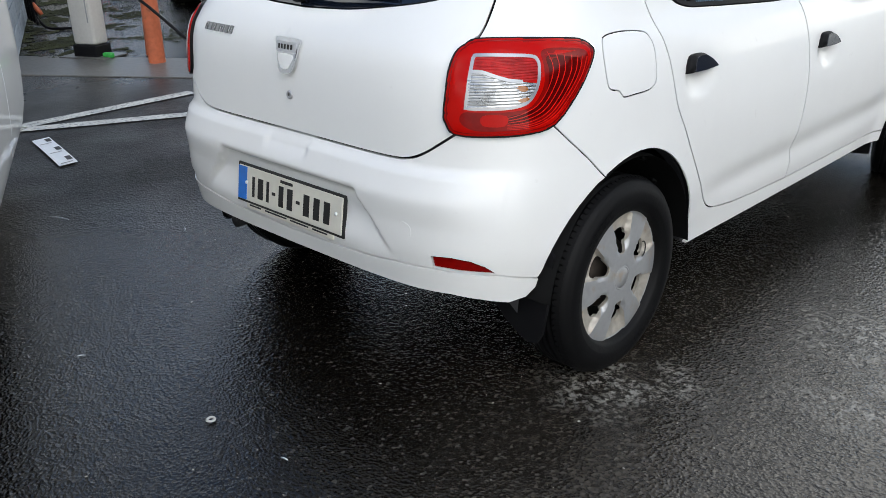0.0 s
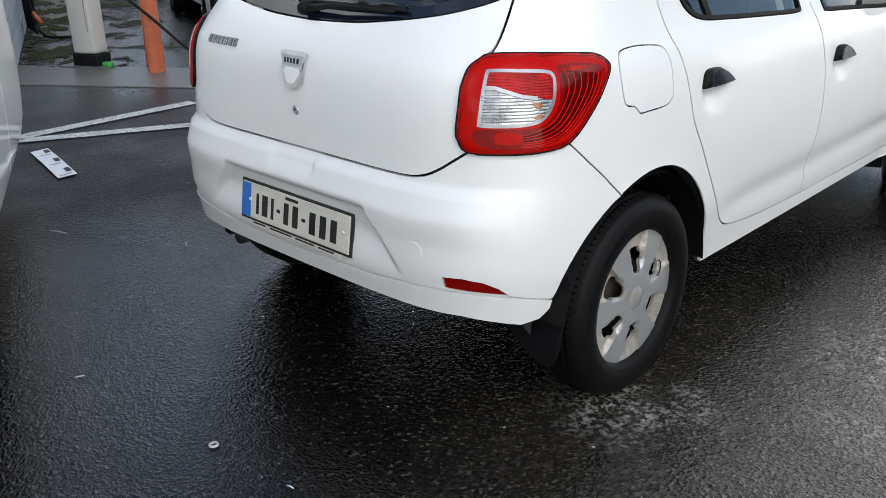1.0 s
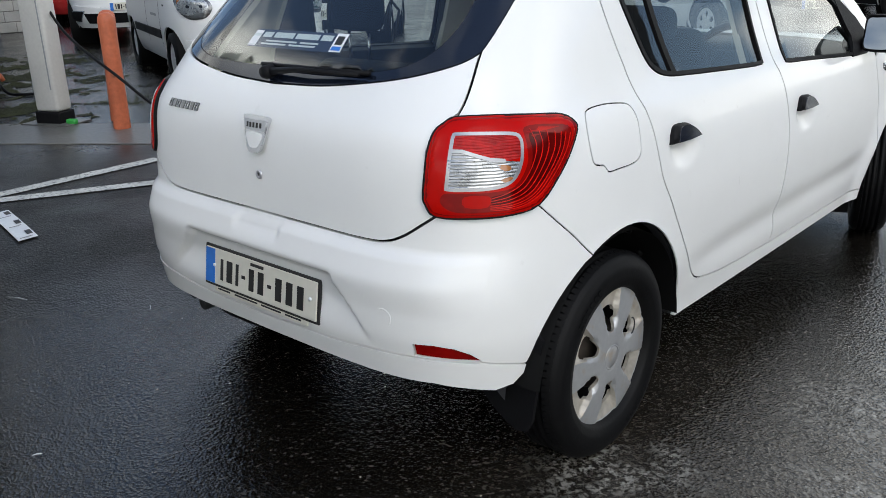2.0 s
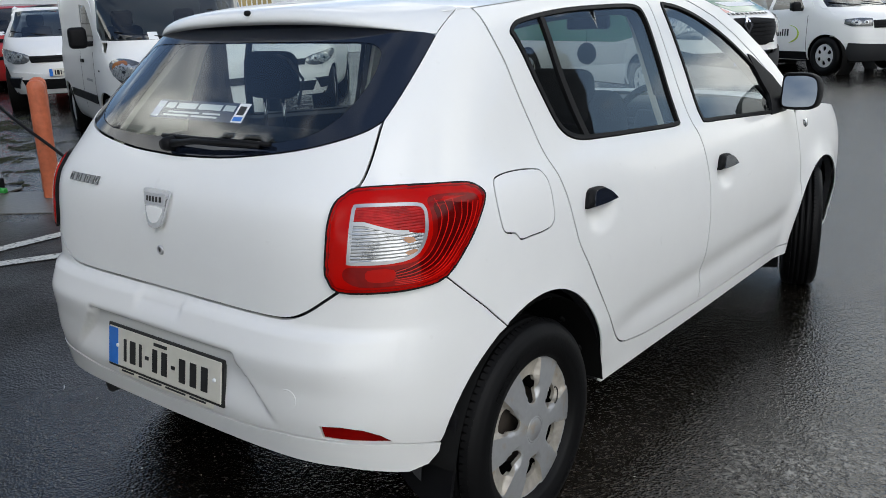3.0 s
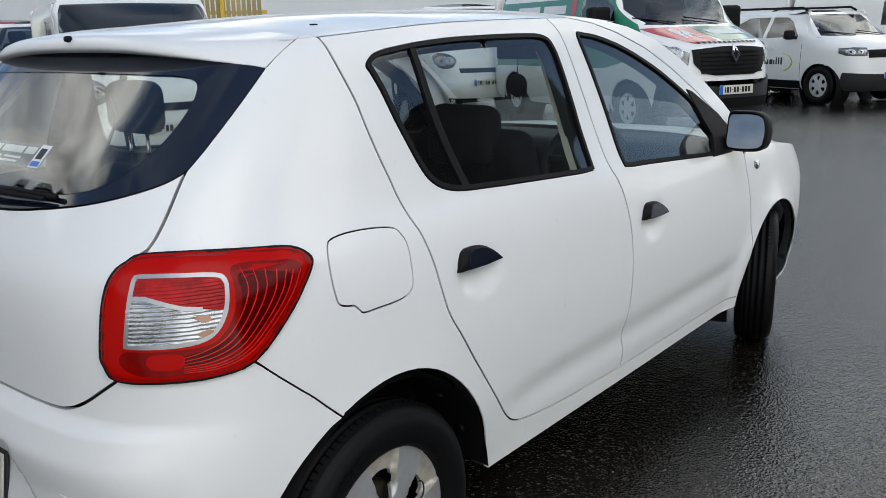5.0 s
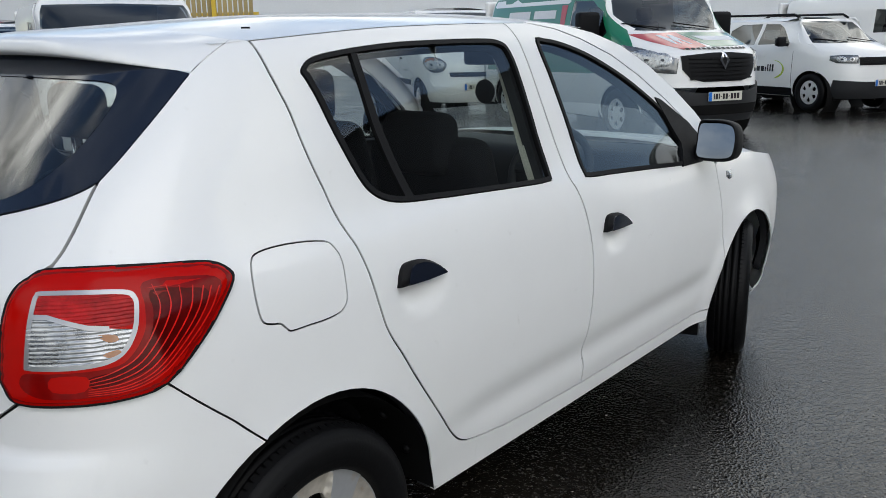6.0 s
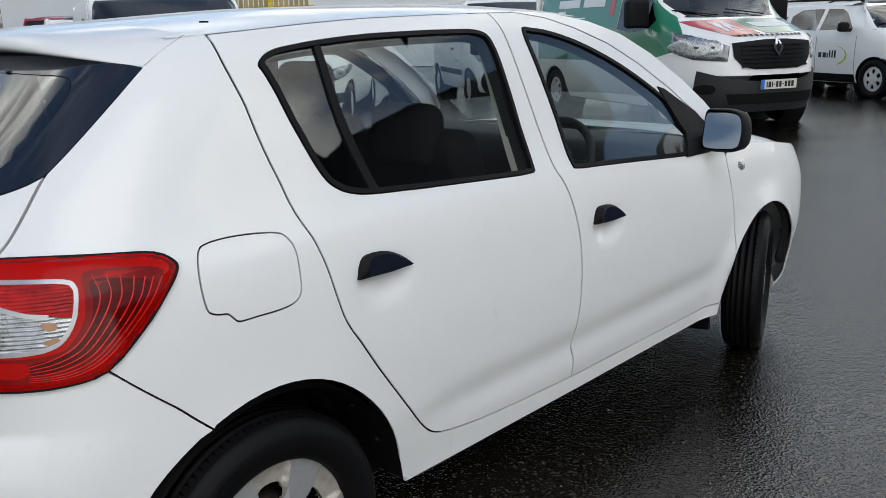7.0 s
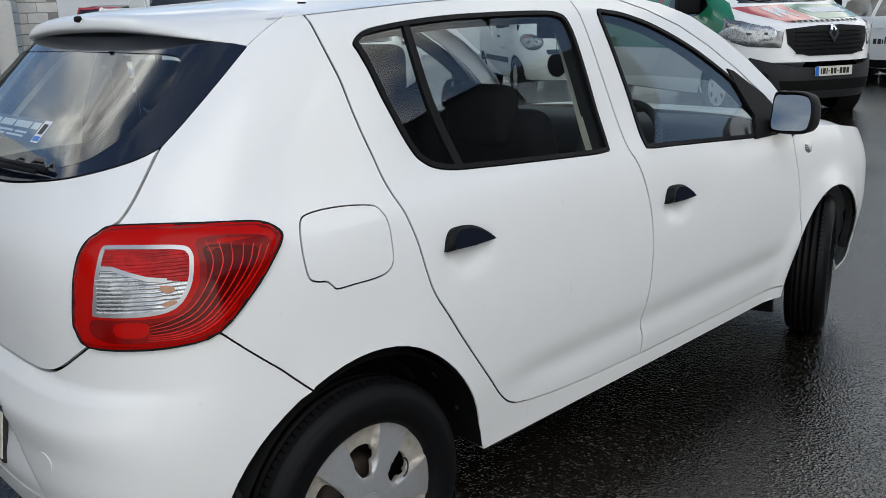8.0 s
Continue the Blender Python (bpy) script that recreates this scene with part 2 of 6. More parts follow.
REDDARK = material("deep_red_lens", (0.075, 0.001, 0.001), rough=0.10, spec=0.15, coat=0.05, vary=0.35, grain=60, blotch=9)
SMOKED = material("dark_headlamp_bowl", (0.17, 0.175, 0.18), rough=0.2, metal=0.6, coat=1.0, vary=0.4, grain=30, blotch=9)
LAMP_BOWL = material("headlamp_reflector", (0.42, 0.43, 0.44), rough=0.28, metal=0.8, coat=0.6, vary=0.35, grain=25, blotch=40)
CLEARLENS = material("clear_lens", (0.36, 0.37, 0.38), rough=0.12, metal=0.7, coat=1.0, vary=0.3, grain=60, blotch=24, ribs=40.0)
BEZEL = material("lamp_bezel_silver", (0.34, 0.34, 0.355), rough=0.3, metal=0.75, vary=0.08)
AMBER = material("amber_bulb", (0.30, 0.10, 0.02), rough=0.2, coat=1.0)
PLATEWHITE = material("plate_white", (0.66, 0.64, 0.56), rough=0.4, vary=0.04)
BLUE = material("blue_plastic", (0.015, 0.16, 0.58), rough=0.4)
INK = material("black_ink", (0.012, 0.012, 0.012), rough=0.5)
PALE = material("pale_ink", (0.72, 0.74, 0.76), rough=0.5, vary=0.05)
NAVY = material("navy_sticker", (0.014, 0.025, 0.075), rough=0.35)
FRIT = material("black_glass_border", (0.008, 0.011, 0.020), rough=0.06, vary=0.05, spec=0.6)
GLASS = glass_material("tinted_glass", (0.82, 0.87, 0.85))
DARKGLASS = glass_material("dark_tinted_glass", (0.26, 0.31, 0.34))
STEEL = material("pale_wheel_steel", (0.62, 0.62, 0.62), rough=0.4, metal=0.3, vary=0.1, grain=40)
BUMPER = material("grey_black_bumper_plastic", (0.020, 0.021, 0.023), rough=0.55, spec=0.3, vary=0.15, grain=200, bump=0.0006)
MIRROR = material("mirror_glass", (0.20, 0.21, 0.22), rough=0.02, metal=1.0, vary=0.01)
ASPHALT = asphalt_material()
LINE = material("worn_white_line", (0.46, 0.46, 0.43), rough=0.55, vary=0.25, grain=60, blotch=6, dirt=((0.07, 0.07, 0.065), 34.0, 0.53, 0.85))
CONCRETE = material("wet_concrete", (0.095, 0.092, 0.086), rough=0.4, vary=0.3, grain=30, blotch=2.5, bump=0.002)
BLOCK = material("painted_block", (0.50, 0.49, 0.46), rough=0.85, vary=0.12, grain=60, blotch=3, bump=0.002, random_tone=0.08)
GRIT = material("pale_grit", (0.30, 0.28, 0.25), rough=0.7, vary=0.3, grain=200, blotch=1.5)
BLUEBLOCK = material("blue_grey_painted_block", (0.30, 0.34, 0.38), rough=0.8, vary=0.15, grain=60, blotch=3, bump=0.002, random_tone=0.06, dirt=((0.10, 0.11, 0.09), 5.0, 0.56, 0.5))
MORTAR = material("mortar", (0.22, 0.21, 0.20), rough=0.95, vary=0.2, bump=0.002)
ORANGE = material("orange_painted_steel", (0.43, 0.105, 0.042), rough=0.5, vary=0.2, grain=30, blotch=5, dirt=((0.10, 0.05, 0.03), 12.0, 0.62, 0.8))
ALU = material("pale_grey_coated_metal", (0.52, 0.51, 0.48), rough=0.45, vary=0.06)
GREEN = material("green_van_paint", (0.005, 0.16, 0.075), rough=0.35, coat=1.0, vary=0.04)
RED = material("red_paint", (0.42, 0.02, 0.02), rough=0.35, coat=0.8, vary=0.06)
LIME = material("lime_ink", (0.38, 0.52, 0.05), rough=0.5)
YELLOW = material("yellow_steel", (0.62, 0.42, 0.03), rough=0.5)
SLAT = material("ochre_slat", (0.34, 0.26, 0.11), rough=0.7, random_tone=0.2)
MOSS = material("moss", (0.030, 0.034, 0.012), rough=0.95, vary=0.5, grain=120, bump=0.004)
RENDER = material("smooth_white_render", (0.68, 0.70, 0.72), rough=0.5, vary=0.04, grain=20, blotch=1.5)
CLADDING = material("grey_cladding", (0.25, 0.26, 0.27), rough=0.6, vary=0.1)
SLATE = material("dark_roof", (0.06, 0.06, 0.065), rough=0.7, vary=0.2)


# ---- mesh helpers ----
def curve(knots):
    """A smooth run through the knots, with no overshoot."""
    xs, ys = np.array(knots, float).T
    d = np.diff(ys) / np.diff(xs)
    same = d[1:] * d[:-1] > 0
    mid = np.where(same, 2 * d[1:] * d[:-1] / np.where(same, d[1:] + d[:-1], 1), 0)
    m = np.r_[d[0], mid, d[-1]]

    def f(x):
        x = np.clip(x, xs[0], xs[-1])
        i = np.clip(np.searchsorted(xs, x) - 1, 0, len(xs) - 2)
        h = xs[i + 1] - xs[i]
        t = (x - xs[i]) / h
        return (2 * t**3 - 3 * t**2 + 1) * ys[i] + (t**3 - 2 * t**2 + t) * h * m[i] + (3 * t**2 - 2 * t**3) * ys[i + 1] + (t**3 - t**2) * h * m[i + 1]

    return f


def mesh(verts, faces, smooth=True):
    me = bpy.data.meshes.new("mesh")
    me.from_pydata([tuple(map(float, v)) for v in verts], [], [tuple(map(int, f)) for f in faces])
    me.polygons.foreach_set("use_smooth", [smooth] * len(me.polygons))
    return me


def part(name, data, mat, parent=None, label="", at=None):
    """Links a mesh or bmesh as one object under a thing or a part."""
    if isinstance(data, bmesh.types.BMesh):
        bm, data = data, bpy.data.meshes.new(name)
        bm.to_mesh(data)
        bm.free()
    if not data.materials:
        data.materials.append(mat)
    ob = new(name, data)
    ob.parent = parent
    if at is not None:
        ob.matrix_basis = at
    return tagged(ob, label=label)


def thing(name, label, category, at=None, group="", kind=""):
    ob = new(name)
    ob.empty_display_size = 0.1
    if at is not None:
        ob.matrix_basis = at
    return tagged(ob, label, category, group, kind)


def box(cx, cy, cz, sx, sy, sz, bevel=0.01, segments=2):
    bm = bmesh.new()
    bmesh.ops.create_cube(bm, size=1)
    bmesh.ops.scale(bm, vec=(sx, sy, sz), verts=bm.verts)
    if bevel:
        bmesh.ops.bevel(bm, geom=bm.edges[:], offset=min(bevel, 0.45 * min(sx, sy, sz)), segments=segments, affect="EDGES", profile=0.5)
    bmesh.ops.translate(bm, vec=(cx, cy, cz), verts=bm.verts)
    for f in bm.faces:
        f.smooth = bool(bevel) and segments > 2
    return bm


def lathe(profile, n=48, axis="x"):
    """Turns (radius, height) pairs about an axis through the origin."""
    verts, faces = [], []
    for r, h in profile:
        for k in range(n):
            a = 2 * math.pi * k / n
            c, s = r * math.cos(a), r * math.sin(a)
            verts.append({"x": (h, c, s), "y": (s, h, c), "z": (c, s, h)}[axis])
    for i in range(len(profile) - 1):
        for k in range(n):
            j = (k + 1) % n
            faces.append((i * n + k, i * n + j, (i + 1) * n + j, (i + 1) * n + k))
    return mesh(verts, faces)


def sweep(path, radius, n=10):
    """A round bar along a path."""
    pts = [Vector(p) for p in path]
    verts, faces = [], []
    side = None
    for i, p in enumerate(pts):
        d = (pts[min(i + 1, len(pts) - 1)] - pts[max(i - 1, 0)]).normalized()
        side = (side - d * side.dot(d)).normalized() if side else d.orthogonal().normalized()
        up = d.cross(side)
        r = radius[i] if isinstance(radius, (list, tuple)) else radius
        for k in range(n):
            a = 2 * math.pi * k / n
            verts.append(p + side * (r * math.cos(a)) + up * (r * math.sin(a)))
    for i in range(len(pts) - 1):
        for k in range(n):
            j = (k + 1) % n
            faces.append((i * n + k, i * n + j, (i + 1) * n + j, (i + 1) * n + k))
    faces += [tuple(range(n))[::-1], tuple(range((len(pts) - 1) * n, len(pts) * n))]
    return mesh(verts, faces)


def spl(pts, n=6, closed=False):
    """A smooth curve through control points."""
    p = np.array(pts, float)
    q = np.vstack([p[-1], p, p[:2]]) if closed else np.vstack([2 * p[0] - p[1], p, 2 * p[-1] - p[-2]])
    out = []
    for i in range(1, len(q) - 2):
        for t in np.arange(n) / n:
            out.append(0.5 * (2 * q[i] + (q[i + 1] - q[i - 1]) * t + (2 * q[i - 1] - 5 * q[i] + 4 * q[i + 1] - q[i + 2]) * t**2 + (3 * q[i] - 3 * q[i + 1] + q[i + 2] - q[i - 1]) * t**3))
    if not closed:
        out.append(p[-1])
    return np.array(out)


def inside(points, loop):
    x, y = points[:, 0][:, None], points[:, 1][:, None]
    a, b = loop, np.roll(loop, -1, 0)
    cross = (a[:, 1] > y) != (b[:, 1] > y)
    t = a[:, 0] + (y - a[:, 1]) / np.where(b[:, 1] == a[:, 1], 1e-12, b[:, 1] - a[:, 1]) * (b[:, 0] - a[:, 0])
    return (cross & (x < t)).sum(1) % 2 == 1


def slopes(surf, p):
    e = 1e-4
    ds = (surf(p[:, 0] + e, p[:, 1]) - surf(p[:, 0] - e, p[:, 1])) / (2 * e)
    dv = (surf(p[:, 0], p[:, 1] + e) - surf(p[:, 0], p[:, 1] - e)) / (2 * e)
    return ds, dv


def normals(surf, p):
    ds, dv = slopes(surf, p)
    n = np.cross(ds, dv)
    return n / np.maximum(np.linalg.norm(n, axis=1, keepdims=True), 1e-9)


def ring(surf, loop, gap, step):
    """The loop counter-clockwise, cut to short steps and drawn in by the gap."""
    loop = np.array(loop, float)
    area = (loop[:, 0] * np.roll(loop[:, 1], -1) - np.roll(loop[:, 0], -1) * loop[:, 1]).sum()
    loop = loop if area > 0 else loop[::-1]
    place = surf(loop[:, 0], loop[:, 1])
    far = np.linalg.norm(np.roll(place, -1, 0) - place, axis=1)
    out = []
    for i in range(len(loop)):
        if far[i] < 1e-5:
            continue
        n = max(1, int(math.ceil(far[i] / step)))
        out += [loop[i] + (loop[(i + 1) % len(loop)] - loop[i]) * k / n for k in range(n)]
    loop = np.array(out)
    if gap:
        ds, dv = slopes(surf, loop)
        ms, mv = np.linalg.norm(ds, axis=1) + 1e-9, np.linalg.norm(dv, axis=1) + 1e-9
        ahead, behind = (np.roll(loop, -1, 0) - loop), (loop - np.roll(loop, 1, 0))
        both = []
        for t in (ahead, behind):
            t = np.stack([t[:, 0] * ms, t[:, 1] * mv], 1)
            t = t / np.maximum(np.linalg.norm(t, axis=1, keepdims=True), 1e-9)
            both.append(np.stack([-t[:, 1], t[:, 0]], 1))
        n = both[0] + both[1]
        n = n / np.maximum((n * both[0]).sum(1, keepdims=True), 0.5)
        loop = loop + gap * np.stack([n[:, 0] / ms, n[:, 1] / mv], 1)
    return loop


def panel(name, surf, loop, mat, parent, holes=(), off=0.0, lip=0.014, gap=0.0021, step=0.04, dome=0.0, rim=0.03, label=""):
    """A sheet cut from a surface by an outline, with turned-in edges. dome: how far its middle stands out."""
    outer = ring(surf, loop, gap, step * 0.6)
    rings = [outer] + [ring(surf, h, -gap, step * 0.6) for h in holes]
    edge = np.vstack(rings)
    ds, dv = slopes(surf, outer)
    ms, mv = np.median(np.linalg.norm(ds, axis=1)), np.median(np.linalg.norm(dv, axis=1))
    lo, hi = outer.min(0), outer.max(0)
    gs, gv = np.meshgrid(np.arange(lo[0], hi[0], step / ms), np.arange(lo[1], hi[1], step / mv))
    gs[1::2] += step / ms / 2
    grid = np.stack([gs.ravel(), gv.ravel()], 1)
    keep = inside(grid, outer)
    for h in rings[1:]:
        keep &= ~inside(grid, h)
    grid = grid[keep]
    scale = np.array([ms, mv])
    if len(grid):
        far = np.min([np.min(np.linalg.norm((grid[:, None] - e[None]) * scale, axis=2), axis=1) for e in np.array_split(edge, max(1, len(edge) // 200))], axis=0)
        grid = grid[far > step * 0.45]
    pts = np.vstack([edge, grid])
    lines, start = [], 0
    for r in rings:
        lines += [(start + i, start + (i + 1) % len(r)) for i in range(len(r))]
        start += len(r)
    v2, _, tris, origin, *_ = delaunay_2d_cdt([Vector(p * scale) for p in pts], lines, [], 0, 1e-7)
    flat = np.array([tuple(v) for v in v2]) / scale
    tris = np.array([t for t in tris if len(t) == 3])
    mid = flat[tris].mean(1)
    keep = inside(mid, outer)
    for h in rings[1:]:
        keep &= ~inside(mid, h)
    tris = tris[keep]
    top, nor = surf(flat[:, 0], flat[:, 1]), normals(surf, flat)
    if dome:
        far = np.min([np.min(np.linalg.norm((flat[:, None] - e[None]) * scale, axis=2), axis=1) for e in np.array_split(edge, max(1, len(edge) // 200))], axis=0)
        f = np.clip(far / rim, 0, 1)
        top = top + nor * (dome * np.sqrt(1 - (1 - f) ** 2))[:, None]
    top = top + nor * off
    verts, faces, sharp = [tuple(v) for v in top], [tuple(t) for t in tris], set()
    if lip:
        index = {i: n for n, some in enumerate(origin) for i in some}
        start = 0
        for k, r in enumerate(rings):
            n, base = len(r), len(verts)
            tops = [index[start + i] for i in range(n)]
            b = np.array([verts[i] for i in tops]) - normals(surf, r) * lip
            verts += [tuple(v) for v in b]
            for i in range(n):
                j = (i + 1) % n
                if tops[i] == tops[j]:
                    continue
                q = (tops[i], base + i, base + j, tops[j])
                faces.append(q if k == 0 else q[::-1])
                sharp.add((min(tops[i], tops[j]), max(tops[i], tops[j])))
            start += n
    data = mesh(verts, faces)
    if sharp:
        data.edges.foreach_set("use_edge_sharp", [tuple(sorted(e.vertices)) in sharp for e in data.edges])
    return part(name, data, mat, parent, label)


class Shell:
    """A vehicle's outer surface by s, round its girth (0 rear middle, 1 rear corner, 2 to 3 the side, 4 front corner, 5 front middle; minus: its left), and v, its height."""

    def __init__(self, half, back, nose, yc, yd, crown=((-9, 0), (9, 0)), rear_power=5.4, nose_power=2.6, waist=1.0, rise=0.4):
        self.half, self.back, self.nose, self.crown = curve(half), curve(back), curve(nose), curve(crown)
        self.yc, self.yd, self.rp, self.np, self.waist, self.rise = yc, yd, rear_power, nose_power, waist, rise
        self.detail = None

    def __call__(self, s, v):
        s, v = np.broadcast_arrays(np.asarray(s, float), np.asarray(v, float))
        sign, s = np.where(s < 0, -1, 1), np.abs(s)
        w = self.half(v)
        a, b = np.minimum(s, 1), np.clip(2 - s, 0, 1)
        k = (a**self.rp + b**self.rp) ** (-1 / self.rp)
        x, y = w * k * a, self.yc - (self.yc - self.back(v)) * k * b
        y = np.where(s > 2, self.yc + (np.minimum(s, 3) - 2) * (self.yd - self.yc), y)
        x = np.where(s > 2, w, x)
        a, b = np.clip(5 - s, 0, 1), np.clip(s - 3, 0, 1)
        k = (np.maximum(a, 1e-6) ** self.np + b**self.np) ** (-1 / self.np)
        x = np.where(s > 3, w * k * a, x)
        y = np.where(s > 3, self.yd + (self.nose(v) - self.yd) * k * b, y)
        z = v + self.crown(y) * np.clip((v - self.waist) / self.rise, 0, 1.2)
        p = np.stack([sign * x, y, z], -1)
        return self.detail(p, s) if self.detail else p

    def side(self, y, v):
        """s of the side at y."""
        if y > self.yd:
            q = min((y - self.yd) / (float(self.nose(v)) - self.yd), 0.999)
            p = (1 - q**self.np) ** (1 / self.np)
            return 3 + q / p if q < p else 5 - p / q
        if y >= self.yc:
            return 2 + (y - self.yc) / (self.yd - self.yc)
        q = min((self.yc - y) / (self.yc - float(self.back(v))), 0.999)
        p = (1 - q**self.rp) ** (1 / self.rp)
        return 2 - q / p if q < p else p / q

    def front(self, x, v):
        p = min(abs(x) / float(self.half(v)), 0.999)
        q = (1 - p**self.np) ** (1 / self.np)
        s = 3 + q / p if q < p else 5 - p / q
        return math.copysign(s, x) if x else 5.0


def flip(pts):
    return [(-s, v) for s, v in pts]


# ---- ground ----
def ground_sheet():
    n, verts, faces = 60, [], []
    xs = np.sign(np.linspace(-1, 1, n)) * np.abs(np.linspace(-1, 1, n)) ** 3 * 400
    for y in xs:
        for x in xs:
            near = math.exp(-(x * x + y * y) / 3000)
            verts.append((x, y, near * 0.004 * noise.noise((x * 0.4, y * 0.4, 0.0)) - 0.004))
    for j in range(n - 1):
        for i in range(n - 1):
            faces.append((j * n + i, j * n + i + 1, (j + 1) * n + i + 1, (j + 1) * n + i))
    return tagged(part("ground", mesh(verts, faces), ASPHALT), "dark wet worn asphalt of a car park", "ground", kind="structure")


ground_sheet()

# ---- the white hatchback ----
HATCH = Shell(
    half=[(0.16, 0.735), (0.20, 0.772), (0.24, 0.794), (0.28, 0.804), (0.33, 0.811), (0.40, 0.825), (0.52, 0.842), (0.68, 0.847), (0.82, 0.837), (0.92, 0.821), (1.0, 0.797),
          (1.05, 0.773), (1.12, 0.747), (1.25, 0.706), (1.42, 0.646), (1.46, 0.622), (1.48, 0.603), (1.495, 0.575), (1.51, 0.52)],
    back=[(0.16, -0.50), (0.22, -0.555), (0.30, -0.585), (0.42, -0.605), (0.52, -0.618), (0.58, -0.617), (0.64, -0.605), (0.70, -0.582), (0.735, -0.570), (0.85, -0.566),
          (0.95, -0.560), (1.0, -0.549), (1.05, -0.525), (1.1, -0.492), (1.2, -0.425), (1.42, -0.215), (1.5, -0.13)],
    nose=[(0.16, 3.20), (0.3, 3.36), (0.5, 3.40), (0.7, 3.37), (0.85, 3.26), (0.95, 3.05), (1.05, 2.7)],
    yc=0.55, yd=2.25, nose_power=5.0, crown=[(-0.3, -0.06), (0.1, -0.03), (0.6, -0.006), (1.1, 0), (1.6, -0.01), (2.2, -0.04)],
)
WHEEL_Z, WHEELBASE = 0.306, 2.589


def soft(t):
    t = np.clip(t, 0, 1)
    return t * t * (3 - 2 * t)


def hatch_detail(p, s):
    """Pressed shapes: finger dishes under the handles, the hollow along the doors' feet, the plate's recess, the ledge and the arch flares."""
    x, y, z = np.abs(p[..., 0]), p[..., 1], p[..., 2]
    side = soft((s - 1.0) / 0.3)
    dx = 0.0 * x
    for hy, hz in ((0.365, 0.872), (1.35, 0.822)):
        r2 = ((y - hy) / 0.080) ** 2 + ((z - hz + 0.012) / 0.044) ** 2
        dx = dx - 0.017 * np.exp(-(r2**2.6))
    doors = soft((y - 0.35) / 0.35) * soft((2.25 - y) / 0.2)
    dx = dx - 0.012 * doors * np.exp(-(((z - 0.455) / 0.05) ** 2))
    for wy, flare in ((0.0, 0.006), (WHEELBASE, 0.020)):
        r = np.hypot(y - wy, z - WHEEL_Z)
        dx = dx + flare * np.exp(-(((r - 0.375) / 0.05) ** 2))
    rear = np.where(s < 1.0, 1.0, 0.0)
    reach = 0.33 + 0.14 * np.clip((0.62 - z) / 0.15, 0, 1)
    recess = soft((reach - x) / 0.022 + 0.5) * soft((0.645 - z) / 0.018) * soft((z - 0.455) / 0.12)
    dy = 0.025 * recess
    ledge = soft((z - 0.57) / 0.09) * soft((0.729 - z) / 0.016) * soft((0.80 - x) / 0.2)
    dy = dy - 0.020 * ledge
    scoop = soft((0.10 - x) / 0.03 + 0.5) * np.exp(-(((z - 0.705) / 0.02) ** 2))
    dy = dy + 0.012 * scoop
    out = p.copy()
    out[..., 0] = p[..., 0] + np.sign(p[..., 0]) * dx * side
    out[..., 1] = p[..., 1] + dy * rear
    return out


HATCH.detail = hatch_detail


def PLAIN(s, v):
    """The hatchback's skin without its pressed shapes."""
    HATCH.detail = None
    p = HATCH(s, v)
    HATCH.detail = hatch_detail
    return p


# outlines by girth and height, for the right half
ARCH_R = [(HATCH.side(0.012 + 0.385 * math.sin(a) * (1 if math.sin(a) > 0 else 0.97), 0.3), 0.28 + 0.425 * math.cos(a)) for a in np.linspace(-1.30, 1.50, 29)]
ARCH_F = [(HATCH.side(WHEELBASE + 0.375 * math.sin(a), 0.45), 0.28 + 0.40 * math.cos(a)) for a in np.linspace(-1.52, 1.45, 27)]
LAMP = [(0.888, 1.063), (1.06, 1.062), (1.21, 1.052), (1.297, 1.040), (1.340, 1.016), (1.345, 0.994), (1.315, 0.955), (1.258, 0.900), (1.172, 0.838), (1.075, 0.823), (0.93, 0.821), (0.785, 0.825), (0.75, 0.853), (0.745, 0.883), (0.775, 0.980), (0.803, 1.026), (0.84, 1.048)]
GLASS_FOOT = spl([(0.0, 1.112), (0.25, 1.12), (0.45, 1.138), (0.62, 1.158), (0.76, 1.181), (0.87, 1.204), (0.941, 1.229)], 4)
GLASS_SIDE = spl([(0.941, 1.229), (0.979, 1.274), (1.035, 1.352), (1.075, 1.405), (1.10, 1.432)], 4)
SPOILER_END = spl([(1.10, 1.432), (1.135, 1.453), (1.185, 1.474), (1.245, 1.490)], 3)
TAIL_CUT = spl([(0.941, 1.229), (0.933, 1.160), (0.912, 1.098), (0.888, 1.063)], 4)
TAIL_FOOT = spl([(0.785, 0.825), (0.72, 0.795), (0.655, 0.765), (0.59, 0.745), (0.50, 0.738), (0.25, 0.738), (0.0, 0.738)], 4)
BUMPER_CUT = spl([(1.172, 0.838), (1.262, 0.765), (1.386, 0.664)], 5)
C_CUT = spl([(1.315, 1.484), (1.345, 1.459), (1.385, 1.42), (1.437, 1.37), (1.49, 1.312), (1.546, 1.225), (1.590, 1.145), (1.614, 1.09), (1.643, 1.031), (1.663, 0.988), (1.679, 0.93), (1.694, 0.85), (1.713, 0.785), (1.762, 0.70), (1.828, 0.596), (1.900, 0.48), (1.948, 0.415), (1.985, 0.388), (2.03, 0.372)], 4)
B_CUT = spl([(2.372, 0.331), (2.368, 0.40), (2.360, 0.45), (2.363, 0.52), (2.371, 0.61), (2.373, 0.72), (2.372, 0.81), (2.360, 0.92), (2.347, 0.985), (2.337, 1.014), (2.331, 1.07), (2.314, 1.25), (2.297, 1.43), (2.285, 1.484)], 4)
F_CUT = spl([(2.985, 0.316), (3.01, 0.40), (3.025, 0.54), (3.022, 0.66), (3.003, 0.785), (2.99, 0.86), (2.985, 0.925)], 4)
